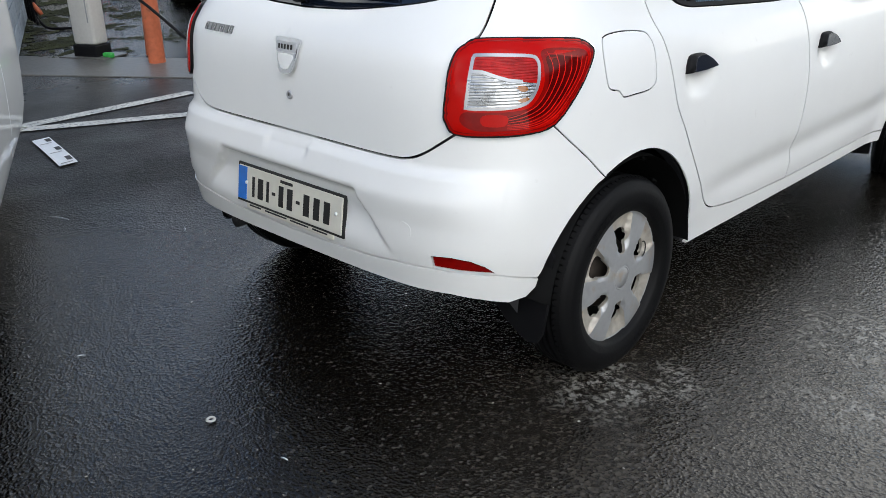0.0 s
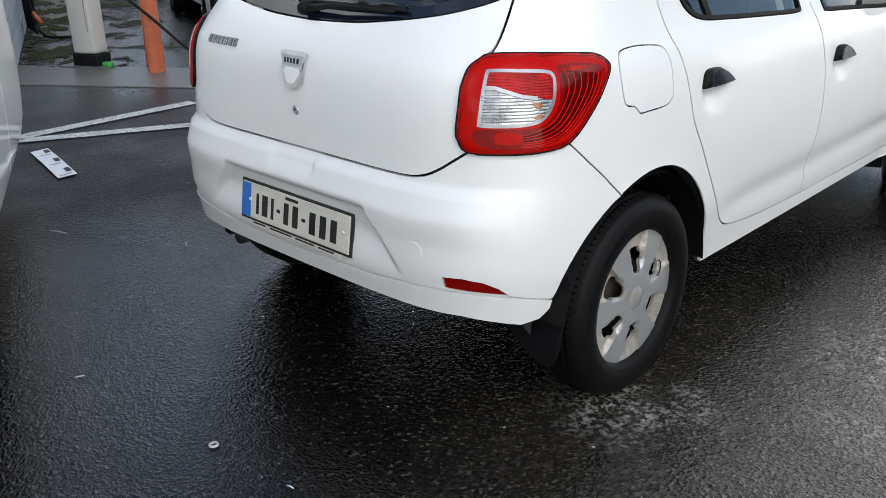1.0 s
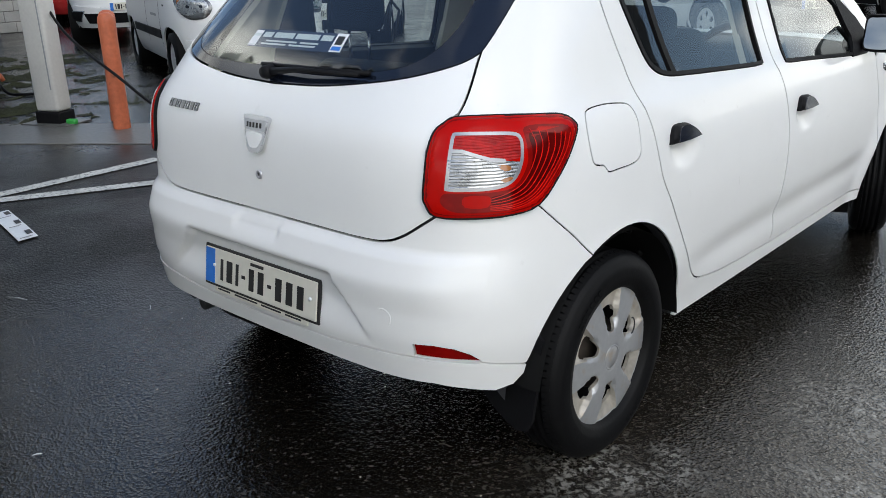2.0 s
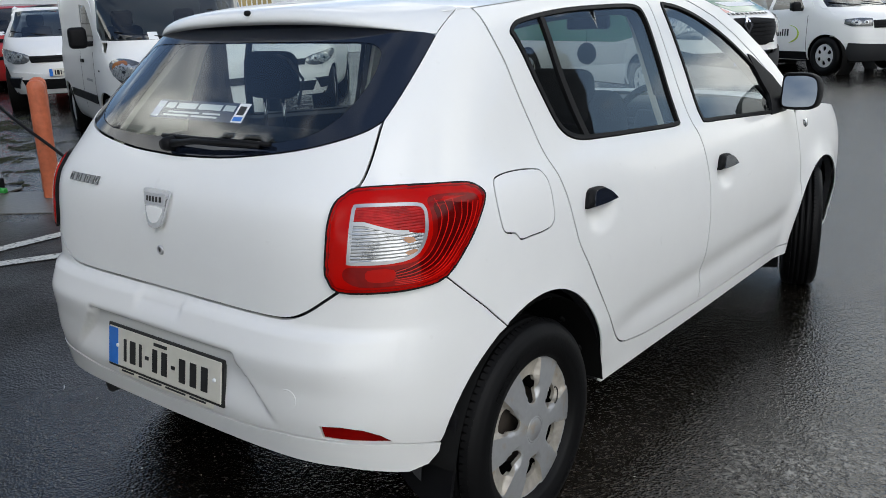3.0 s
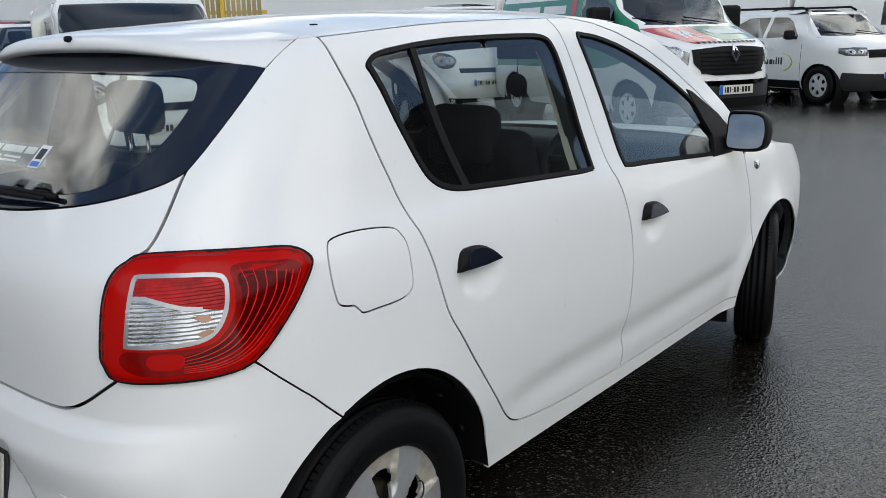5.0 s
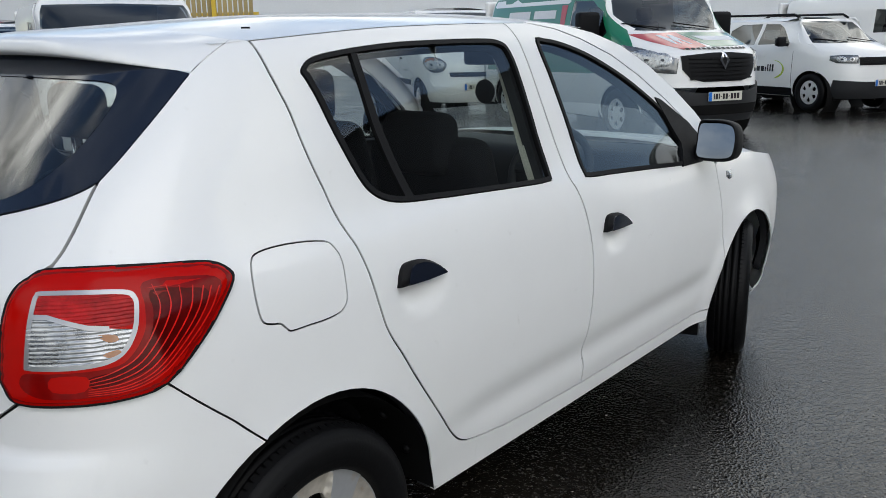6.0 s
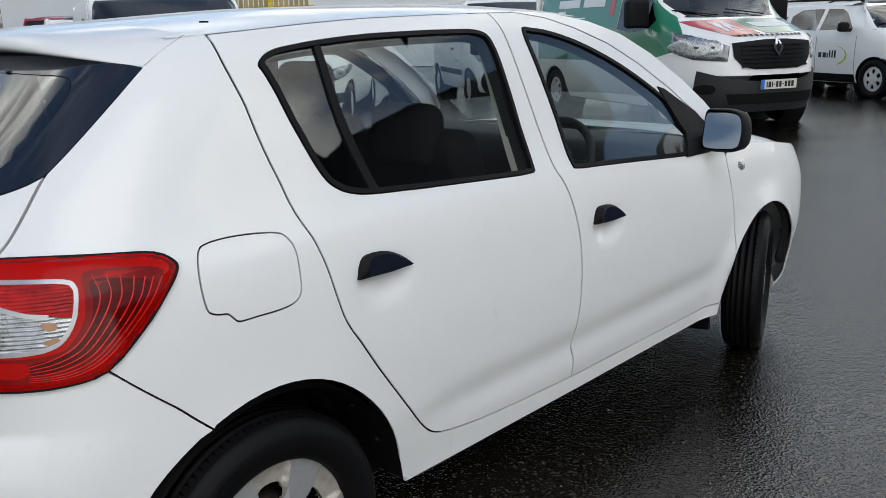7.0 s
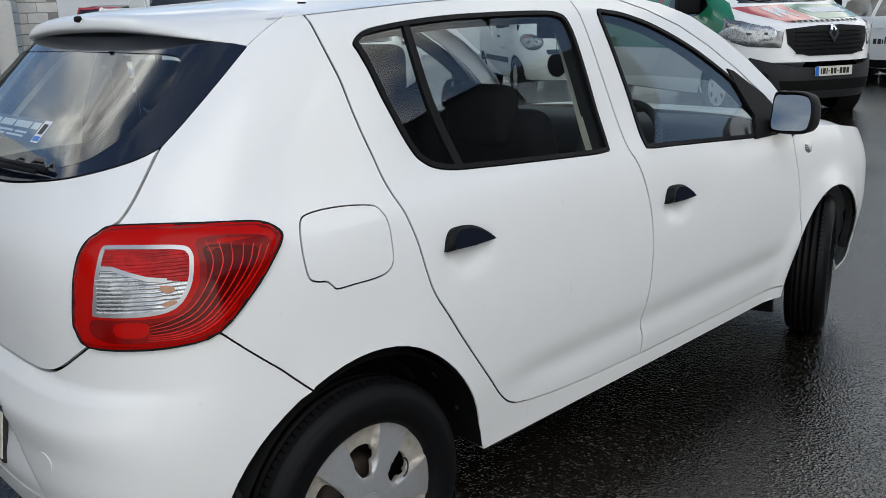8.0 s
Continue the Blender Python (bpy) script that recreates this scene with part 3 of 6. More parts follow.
WIN_R = spl([(1.515, 1.407), (1.555, 1.430), (1.66, 1.438), (1.82, 1.442), (2.0, 1.443), (2.17, 1.440), (2.235, 1.432), (2.258, 1.400), (2.268, 1.30), (2.274, 1.17), (2.279, 1.045), (2.262, 1.027), (2.164, 1.034), (1.99, 1.052), (1.85, 1.064), (1.782, 1.079), (1.742, 1.101), (1.714, 1.132), (1.661, 1.22), (1.589, 1.325), (1.538, 1.382)], 4, True)
WIN_F = spl([(2.352, 1.425), (2.385, 1.434), (2.45, 1.419), (2.535, 1.382), (2.64, 1.315), (2.731, 1.238), (2.81, 1.155), (2.885, 1.05), (2.925, 0.975), (2.905, 0.958), (2.80, 0.963), (2.617, 0.985), (2.487, 1.000), (2.402, 1.010), (2.388, 1.03), (2.381, 1.153), (2.366, 1.292)], 4, True)
FLAP = spl([(1.393, 1.018), (1.414, 1.037), (1.488, 1.039), (1.574, 1.027), (1.600, 1.007), (1.612, 0.977), (1.611, 0.935), (1.606, 0.894), (1.587, 0.874), (1.551, 0.868), (1.500, 0.868), (1.460, 0.868), (1.448, 0.876), (1.436, 0.889), (1.418, 0.893), (1.402, 0.899), (1.3935, 0.912), (1.390, 0.953)], 4, True)
REFLECTOR = [(0.728, 0.497), (0.80, 0.499), (0.88, 0.491), (0.94, 0.474), (0.985, 0.452), (0.88, 0.459), (0.735, 0.466)]


def both(fn):
    for side in (1, -1):
        fn(side)


def hatch_body(car):
    def mk(name, loop, mat, side=1, holes=(), **kw):
        m = (lambda q: [(side * s, v) for s, v in q])
        return panel(name, HATCH, m(loop), mat, car, [m(h) for h in holes], **kw)

    def tail(half):
        half = [tuple(p) for p in half]
        return half + [(-s, v) for s, v in half[::-1] if abs(s) > 1e-6]

    # tailgate and its glass
    gate = tail(list(GLASS_FOOT)[:-1] + list(TAIL_CUT)[:-1] + LAMP[:-6:-1] + list(TAIL_FOOT))
    mk("tailgate", gate, WHITE, step=0.035, gap=0.0048)
    glass = tail([(0.0, 1.486)] + [(0.6, 1.482)] + [(0.88, 1.464), (1.0, 1.446)] + list(GLASS_SIDE)[::-1] + list(GLASS_FOOT)[-2::-1])
    pane = tail([(0.0, 1.432), (0.4, 1.431)] + list(spl([(0.66, 1.428), (0.75, 1.422), (0.798, 1.407), (0.816, 1.385), (0.818, 1.352), (0.800, 1.308), (0.757, 1.256), (0.69, 1.214), (0.61, 1.189), (0.5, 1.172)], 4)) + [(0.3, 1.163), (0.0, 1.160)])
    mk("rear_glass_border", glass, FRIT, holes=[pane], lip=0.006, gap=0.002, off=-0.002, label="black ceramic border of the rear window")
    mk("rear_window", pane, GLASS, lip=0, gap=0.0, off=-0.003)
    # bumper: upper skin and skirt, with the reflectors let in
    line = [(1.162, 0.418), (1.08, 0.432), (1.0, 0.446), (0.86, 0.456), (0.72, 0.460), (0.56, 0.456), (0.4, 0.445), (0.0, 0.436)]
    arch_rear = [p for p in ARCH_R if p[0] < 1.39]
    arch_rear = [p for p in arch_rear if p[1] > 0.425]
    top = [(1.172, 0.836)] + LAMP[9:12] + list(TAIL_FOOT)[1:]
    upper = tail(list(top)[::-1] + list(BUMPER_CUT)[1:] + arch_rear[::-1] + line)
    mk("bumper", upper, WHITE, holes=[REFLECTOR, flip(REFLECTOR)], step=0.0095)
    skirt = tail([(s, v - 0.002) for s, v in line[::-1]] + [(1.155, 0.39), (1.12, 0.362), (1.05, 0.352), (0.93, 0.37), (0.8, 0.385), (0.5, 0.388), (0.0, 0.385)])
    mk("bumper_skirt", skirt, WHITE, off=0.002, gap=0.001)
    both(lambda k: mk("reflector", REFLECTOR, MIDRED, k, off=-0.004, label="dark red bumper reflector"))
    cap = [(0.612 + 0.032 * math.cos(a), 0.556 + 0.026 * math.sin(a)) for a in np.linspace(0, 2 * math.pi, 25)[:-1]]
    mk("tow_eye_cap", cap, WHITE, off=0.0015, gap=0.0, lip=0.006, step=0.015)
    for side in (1, -1):
        # quarter panel, from the tailgate round to the rear door
        roof_edge = [(1.28, 1.489)]
        quarter = list(C_CUT)[:0] + roof_edge + list(C_CUT) + [(2.03, 0.30), (1.9, 0.285)] + [p for p in ARCH_R if p[1] > 0.29][::-1]
        quarter = [q for q in quarter if not (q[0] < 1.386 and q[1] < 0.66)]
        quarter += list(BUMPER_CUT)[::-1] + LAMP[7:0:-1] + list(TAIL_CUT)[::-1] + list(GLASS_SIDE)[1:] + list(SPOILER_END)[1:]
        mk("quarter_panel", quarter, WHITE, side, holes=[FLAP], step=0.03, lip=0.005)
        mk("fuel_flap", FLAP, WHITE, side, off=0.0005, step=0.03) if side > 0 else mk("quarter_patch", FLAP, WHITE, side, gap=0)
        sill_top = [(2.03, 0.372), (2.10, 0.356), (2.2, 0.344), (2.372, 0.331)]
        rear_door = list(C_CUT) + sill_top[1:] + list(B_CUT)[1:] + [(2.0, 1.484), (1.7, 1.484)]
        mk("rear_door", rear_door, WHITE, side, holes=[WIN_R], gap=0.0034, lip=0.005, step=0.022)
        front_door = list(B_CUT)[::-1] + [(2.6, 0.325)] + list(F_CUT) + [(2.975, 0.955), (2.965, 1.01), (2.90, 1.12), (2.82, 1.215), (2.72, 1.31), (2.62, 1.385), (2.52, 1.437), (2.44, 1.468), (2.36, 1.484)]
        mk("front_door", front_door, WHITE, side, holes=[WIN_F], gap=0.0034, lip=0.005, step=0.022)
        pillar_low = [(2.36, 1.484), (2.44, 1.468), (2.52, 1.437), (2.62, 1.385), (2.72, 1.31), (2.82, 1.215), (2.90, 1.12), (2.965, 1.01), (2.978, 0.958)]
        pillar_top = [(3.06, 0.975), (3.02, 1.05), (2.96, 1.155), (2.88, 1.255), (2.78, 1.35), (2.68, 1.420), (2.58, 1.462), (2.48, 1.483), (2.36, 1.489)]
        mk("windscreen_pillar", pillar_low + pillar_top, WHITE, side, lip=0.03)
        fender = list(F_CUT)[::-1] + [(2.985, 0.30)] + [p for p in ARCH_F if p[1] > 0.33] + [(HATCH.side(2.955, 0.28), 0.27), (HATCH.side(2.94, 0.24), 0.205), (4.05, 0.205), (4.05, 0.80)]
        fender += [(3.80, 0.88), (3.5, 0.925), (3.25, 0.95), (3.05, 0.967)]
        mk("front_fender", fender, WHITE, side, lip=0.006)
        sill = [(1.885, 0.286), (1.9, 0.296), (2.03, 0.305), (2.03, 0.368), (2.10, 0.352), (2.2, 0.340), (2.372, 0.327), (2.6, 0.321), (2.985, 0.312), (2.985, 0.290), (2.985, 0.264), (2.4, 0.272), (1.90, 0.283)]
        mk("sill", sill, WHITE, side, gap=0.0, off=-0.001)
        # black strips that stand in for the shade inside the door gaps
        for cut, wide in ((C_CUT, 0.0065), (B_CUT, 0.0045)):
            cut = [tuple(q) for q in cut][2:-2]
            mk("door_seal", [(a - wide, b) for a, b in cut] + [(a + wide, b) for a, b in cut[::-1]], BLACK, side, off=-0.0045, gap=0, lip=0, step=0.02)
        # window surrounds, glass, the divider bar of the rear door
        for win, nm in ((WIN_R, "rear"), (WIN_F, "front")):
            inner = ring(HATCH, win, 0.0125, 0.02)
            mk("window_seal", win, BLACK, side, holes=[inner], off=0.004, lip=0.014, gap=0.0, step=0.02, label="black rubber window surround")
            mk(nm + "_side_window", inner, GLASS, side, off=-0.004, lip=0, gap=-0.003, step=0.06)
        bar = [(1.718, 1.434), (1.744, 1.436), (1.807, 1.24), (1.872, 1.07), (1.845, 1.072), (1.781, 1.24)]
        mk("window_divider", bar, BLACK, side, off=0.002, lip=0.012, gap=0, step=0.02)
        sail = [(2.80, 0.955), (2.905, 0.952), (2.945, 0.968), (2.968, 0.985), (2.958, 1.02), (2.90, 1.115), (2.79, 1.215), (2.765, 1.225), (2.80, 1.13), (2.83, 1.04)]
        mk("mirror_sail", sail, BLACK, side, off=0.006, gap=0, step=0.02)
        # lamp
        lamp = mk("tail_lamp", spl(LAMP, 3, True), LAMPRED, side, off=0.008, dome=0.007, rim=0.022, step=0.012, gap=0.001, lip=0.02, label="deep red wrap-round tail lamp")
        rounded = spl(LAMP, 3, True)
        seal = ring(HATCH, rounded, 0.0065, 0.02)
        m = (lambda q: [(side * s, v) for s, v in q])
        sub = (lambda nm, lp, mt, o, holes=(), **kw: panel(nm, HATCH, m(lp), mt, lamp, [m(h) for h in holes], off=o, gap=0, step=0.015, **kw))
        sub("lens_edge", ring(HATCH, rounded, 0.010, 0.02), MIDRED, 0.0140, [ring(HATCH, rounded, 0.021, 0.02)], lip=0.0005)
        sub("lamp_seal", rounded, BLACK, 0.0100, [seal], lip=0.014)
        frame_out = spl([(0.872, 1.014), (0.89, 1.020), (1.0, 1.018), (1.10, 1.012), (1.128, 1.000), (1.132, 0.978), (1.122, 0.944), (1.091, 0.910), (1.048, 0.894), (0.98, 0.889), (0.90, 0.889), (0.836, 0.891), (0.829, 0.900), (0.848, 0.957), (0.864, 1.0)], 4, True)
        frame_in = ring(HATCH, frame_out, 0.0080, 0.010)
        wave = [(0.83, 0.979), (0.862, 0.980), (0.905, 0.979), (0.961, 0.967), (1.007, 0.958), (1.06, 0.953), (1.14, 0.950)]
        sub("lamp_bezel", frame_out, BEZEL, 0.0165, [frame_in], lip=0.01, dome=0.003, rim=0.006)
        cut = [(s, v) for s, v in frame_in]
        up = [p for p in cut if p[1] > np.interp(p[0], [w[0] for w in wave], [w[1] for w in wave])]
        dn = [p for p in cut if p[1] <= np.interp(p[0], [w[0] for w in wave], [w[1] for w in wave])]
        order = (lambda q: sorted(q, key=lambda p: math.atan2((p[1] - q_mid[1]) * 4, p[0] - q_mid[0])))
        span = [w for w in wave if 0.85 < w[0] < 1.10]
        q_mid = np.mean(up + span, 0)
        sub("stop_lens", order(up + span), REDRIB, 0.0156, lip=0.006)
        q_mid = np.mean(dn + span, 0)
        sub("reversing_lens", order(dn + span), CLEARLENS, 0.0155, lip=0.006)
        stripe = [(s, v + 0.004) for s, v in wave[:1] + span + wave[-1:]][1:-1]
        sub("lens_bar", stripe + [(s, v - 0.008) for s, v in stripe[::-1]], BEZEL, 0.0175, lip=0.006)
        for k in range(8):
            z0 = 0.908 + 0.0072 * k
            sub("lens_rib", [(0.850, z0), (0.950, z0 - 0.001), (0.950, z0 + 0.0026), (0.850, z0 + 0.0036)], CLEARLENS, 0.0172, lip=0.002)
        for k in range(6):
            z0 = 0.904 + 0.0072 * k
            sub("lens_rib", [(0.975, z0), (1.040, z0), (1.040, z0 + 0.0034), (0.975, z0 + 0.0034)], CLEARLENS, 0.0172, lip=0.002)
        for lp in ([(1.03, 0.944), (1.07, 0.942), (1.076, 0.932), (1.05, 0.931)], [(1.035, 0.911), (1.07, 0.916), (1.078, 0.910), (1.05, 0.904)]):
            sub("amber_bulb", spl(lp, 3, True), AMBER, 0.0166, lip=0.004)
        first, last = np.array([(1.165, 1.014), (1.180, 0.978), (1.162, 0.941), (1.114, 0.897), (1.053, 0.877), (0.99, 0.868)]), np.array([(1.307, 0.991), (1.282, 0.953), (1.221, 0.899), (1.160, 0.859), (1.088, 0.842), (0.985, 0.841)])
        for f in (0.0, 0.22, 0.42, 0.62, 0.78, 0.90, 1.02):
            run = spl(first + (last - first) * f, 5)
            sub("lens_line", [(a, b) for a, b in run] + [(a - 0.0024, b + 0.0013) for a, b in run[::-1]], REDLENS, 0.0158, lip=0.002)
        # shading of the lens's outer side and foot, painted as darker red sheets
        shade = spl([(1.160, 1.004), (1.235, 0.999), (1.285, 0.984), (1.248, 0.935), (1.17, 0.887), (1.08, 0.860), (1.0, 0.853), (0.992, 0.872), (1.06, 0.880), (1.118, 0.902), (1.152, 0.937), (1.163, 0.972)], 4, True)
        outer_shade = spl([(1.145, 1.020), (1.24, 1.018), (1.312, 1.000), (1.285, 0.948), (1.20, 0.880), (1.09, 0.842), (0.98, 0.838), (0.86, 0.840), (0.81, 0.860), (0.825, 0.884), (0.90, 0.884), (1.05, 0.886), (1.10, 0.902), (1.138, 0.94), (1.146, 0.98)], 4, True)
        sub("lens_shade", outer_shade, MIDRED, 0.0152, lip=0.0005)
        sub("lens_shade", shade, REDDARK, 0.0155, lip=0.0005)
        sub("fog_lens", spl([(0.895, 0.877), (0.985, 0.875), (0.975, 0.850), (0.893, 0.852)], 3, True), LAMPRED, 0.0157, lip=0.0005)
        # handles
        for hy, hz, w in ((0.362, 0.905, 0.088), (1.348, 0.852, 0.086)):
            def grip(k, lift=0.0):
                pts = []
                for u in np.linspace(-1, 1, 21):
                    high = 1 - abs((u + 0.3) / (1.3 if u > -0.3 else 0.7)) ** (2.0 if u > -0.3 else 4.5)
                    pts.append((hy + k * w * u, hz - 0.024 + lift + 0.052 * k * max(0.0, high)))
                return [(side * HATCH.side(y, hz), v) for y, v in pts + [(hy, hz - 0.026 + lift)]]

            handle = panel("door_handle", PLAIN, grip(1.0), BLACK, car, off=0.012, dome=0.012, rim=0.035, step=0.012, gap=0, lip=0.03, label="black moulded door handle")
            panel("grip_face", PLAIN, grip(0.80, 0.002), FRIT, handle, off=0.0255, step=0.012, gap=0, lip=0.004)
        rep = [(HATCH.side(2.35 + 0.03 * c, 0.868), 0.868 + d) for c, d in ((-0.8, 0.018), (1, 0.02), (0.7, -0.016), (-0.2, -0.02), (-1, -0.004))]
        mk("side_repeater", rep, CLEARLENS, side, off=0.003, dome=0.006, rim=0.015, step=0.008, gap=0)


def roof_surface(t, y):
    t, y = np.broadcast_arrays(np.asarray(t, float), np.asarray(y, float))
    s = np.array([HATCH.side(float(q), 1.484) for q in y.ravel()]).reshape(y.shape)
    e = HATCH(s, np.full(y.shape, 1.484))
    return np.stack([e[..., 0] * t, y, e[..., 2] + 0.042 * (1 - np.abs(t) ** 2.2)], -1)


def hatch_top(car):
    def grid(name, surf, us, vs, mat, label=""):
        u, v = np.meshgrid(us, vs)
        p = surf(u, v).reshape(-1, 3)
        n = len(us)
        faces = [(j * n + i, j * n + i + 1, (j + 1) * n + i + 1, (j + 1) * n + i) for j in range(len(vs) - 1) for i in range(n - 1)]
        return part(name, mesh(p, faces), mat, car, label)

    ts = np.sin(np.linspace(-1, 1, 41) * math.pi / 2)
    def roof_skin(t, y):
        """The roof, drawn in and down towards the windscreen."""
        p = roof_surface(t, y)
        f = soft((y - 1.22) / 0.33)
        p[..., 0] *= 1 - 0.045 * f
        p[..., 2] -= 0.006 * f * np.abs(t)
        return p

    grid("roof", roof_skin, ts * 1.0, np.linspace(0.0, 1.55, 40), WHITE)
    # bonnet and windscreen close the front
    def screen(t, u):
        y = 1.55 + 0.86 * u
        x = (0.54 + 0.15 * u) * t
        return np.stack([x, y + 0.10 * (1 - t**2) * (0.6 + 0.4 * u), 1.505 - 0.53 * u**1.12 - 0.03 * t**2 * (1 - u)], -1)

    grid("windscreen", screen, np.linspace(-1, 1, 21), np.linspace(0.02, 1, 14), GLASS)

    def hood(t, u):
        y = 2.28 + 1.0 * u
        x = (0.800 - 0.15 * u**3) * t
        return np.stack([x, y + 0.06 * (1 - t**2), 0.990 - 0.025 * u - 0.13 * u**2.4 - 0.045 * np.abs(t) ** 5], -1)

    grid("bonnet", hood, np.linspace(-1, 1, 21), np.linspace(0, 1, 16), WHITE)
    nose = [(4.05, 0.80), (4.05, 0.205), (4.5, 0.20), (5.0, 0.20)]
    for k in (1, -1):
        loop = [(k * a, b) for a, b in nose + [(5.0, 0.82), (4.5, 0.83)]]
        panel("front_bumper", HATCH, loop, WHITE, car, gap=0)
    # roof spoiler above the rear window
    z0 = float(roof_surface(0.0, -0.012)[2])
    middle = [(0.006, z0 + 0.0022), (-0.06, z0 - 0.002), (-0.13, z0 - 0.010), (-0.168, z0 - 0.015), (-0.186, z0 - 0.021), (-0.195, z0 - 0.030), (-0.197, z0 - 0.042), (-0.195, 1.4315), (-0.190, 1.4285), (-0.178, 1.423), (-0.162, 1.421)]
    along = np.array([1.0, 0.80, 0.60, 0.40, 0.25, 0.14, 0.06, 0.015, 0.0, 0.0, 0.1])
    ends = PLAIN(np.interp(along, np.linspace(0, 1, len(SPOILER_END)), SPOILER_END[:, 0]), np.interp(along, np.linspace(0, 1, len(SPOILER_END)), SPOILER_END[:, 1]))
    ends[9:, 0] -= 0.03
    ends[9:, 1] += 0.03
    n, m, verts, faces = 61, len(middle), [], []
    for t in np.sin(np.linspace(-1, 1, n) * math.pi / 2):
        a = min(1.0, abs(t))
        for (y, z), e in zip(middle, ends):
            verts.append((t * (e[0] - 0.0015), y + (e[1] - y) * a**5, z + (e[2] - z) * a**2.4))
    for i in range(n - 1):
        for j in range(m - 1):
            faces.append((i * m + j, i * m + j + 1, (i + 1) * m + j + 1, (i + 1) * m + j))
    faces += [tuple(range(m))[::-1], tuple(range((n - 1) * m, n * m))]
    sp = part("roof_spoiler", mesh(verts, [f[::-1] for f in faces]), WHITE, car)
    part("washer_jet", lathe([(0.0, -0.012), (0.006, -0.011), (0.008, -0.006), (0.008, 0.004)], 16, "y"), BLACK, sp, at=Matrix.Translation((0.006, -0.196, 1.455)))
    both(lambda k: part("roof_seam_cover", box(0.558 * k, 0.10, 1.474, 0.005, 0.022, 0.004, 0.001), BLACK, car))
    part("high_brake_light", box(0, -0.175, 1.385, 0.20, 0.012, 0.016, 0.004), REDLENS, car)


def wheel_cover_surface(r, a):
    """Radius and angle to the cover's face, with six raised spokes."""
    lobe = np.cos(6 * a)
    spoke = soft((lobe + 0.10 - 0.5 * (r - 0.13)) / 0.15)
    inner = soft((0.075 - r) / 0.02)
    outer = soft((r - 0.180) / 0.006)
    lift = np.maximum(np.maximum(spoke, inner), outer)
    well = 0.017 * soft((r - 0.06) / 0.05) * soft((0.20 - r) / 0.06)
    x = 0.038 - 0.016 * (r / 0.19) ** 2 - well * (1 - lift) - 0.004 * soft((0.034 - r) / 0.004)
    return np.stack([x, r * np.cos(a), r * np.sin(a)], -1)


def make_wheel(parent, at, left=False):
    """Tyre, rim and a six-spoke cover; the axle is x and the outer face +x."""
    hub = part("wheel", lathe([(0.02, -0.06), (0.20, -0.07), (0.205, 0.03), (0.198, 0.03), (0.19, 0.0), (0.16, 0.0), (0.02, 0.0)], 48), DARK, parent, at=at)
    prof = [(0.196, -0.088), (0.225, -0.096), (0.262, -0.094), (0.290, -0.086), (0.302, -0.075), (0.3075, -0.064)]
    for g in (-0.042, -0.014, 0.014, 0.042):
        prof += [(0.3095, g - 0.0055), (0.302, g - 0.0045), (0.302, g + 0.0045), (0.3095, g + 0.0055)]
    prof += [(0.3075, 0.064), (0.302, 0.075), (0.296, 0.081), (0.288, 0.088), (0.279, 0.0905), (0.277, 0.0925), (0.262, 0.094), (0.240, 0.0965), (0.236, 0.0945), (0.220, 0.091), (0.210, 0.083), (0.203, 0.06)]
    prof = [(r, h if h > 0 else h * 0.76) for r, h in prof]
    tyre = part("tyre", lathe(prof, 72), RUBBER, hub, "worn black road tyre")
    # shoulder blocks
    bm = bmesh.new()
    for k in range(96):
        a = 2 * math.pi * k / 96
        for sgn in (-1, 1):
            b = bmesh.ops.create_cube(bm, size=1)["verts"]
            bmesh.ops.scale(bm, vec=(0.022, 0.015, 0.006), verts=b)
            bmesh.ops.transform(bm, matrix=Matrix.Rotation(a, 4, "X") @ Matrix.Translation((0.062 if sgn > 0 else -0.047, 0, 0.3050)) @ Matrix.Rotation(sgn * 0.42, 4, "Y"), verts=b)
    tagged(part("tread_band", bm, RUBBER, tyre), kind="stuff")
    for a0, n in ((0.4, 6), (3.5, 6)):
        for k in range(n):
            a = a0 + 0.09 * k
            part("sidewall_bar", box(0, 0, 0, 0.002, 0.014, 0.020, 0), RUBBER, tyre, at=Matrix.Rotation(a, 4, "X") @ Matrix.Translation((0.0955, 0, 0.252)))
    # cover: a dished disc with six broad spokes; each pocket is a dirt-stained piece with a slot in it
    grow = 1.135

    def polar(points):
        return [(grow * r * math.cos(a), grow * r * math.sin(a)) for r, a in points]

    def face(u, w):
        p = wheel_cover_surface(np.hypot(u, w) / grow, np.arctan2(w, u)) * np.array([1, grow, grow])
        return p + np.array([0.046, 0, 0])

    pockets, slots = [], []
    for k in range(6):
        a0 = math.pi / 6 + k * math.pi / 3
        pockets.append(polar([(r, a0 + d) for r, d in spl([(0.070, -0.10), (0.078, -0.19), (0.100, -0.25), (0.135, -0.272), (0.168, -0.285), (0.1765, -0.26), (0.1775, 0.0), (0.1765, 0.26), (0.168, 0.285), (0.135, 0.272), (0.100, 0.25), (0.078, 0.19), (0.070, 0.10), (0.069, 0.0)], 3, True)]))
        slots.append(polar([(r, a0 + d) for r, d in spl([(0.0725, -0.11), (0.082, -0.205), (0.108, -0.247), (0.129, -0.225), (0.137, -0.10), (0.137, 0.10), (0.129, 0.225), (0.108, 0.247), (0.082, 0.205), (0.0725, 0.11)], 3, True)]))
    disc = [(0.219 * math.cos(a), 0.219 * math.sin(a)) for a in np.linspace(0, 2 * math.pi, 73)[:-1]]
    cover = panel("wheel_cover", face, disc, SILVER, hub, pockets, gap=0, lip=0.006, step=0.006, label="silver six-spoke wheel cover with dirty pockets")
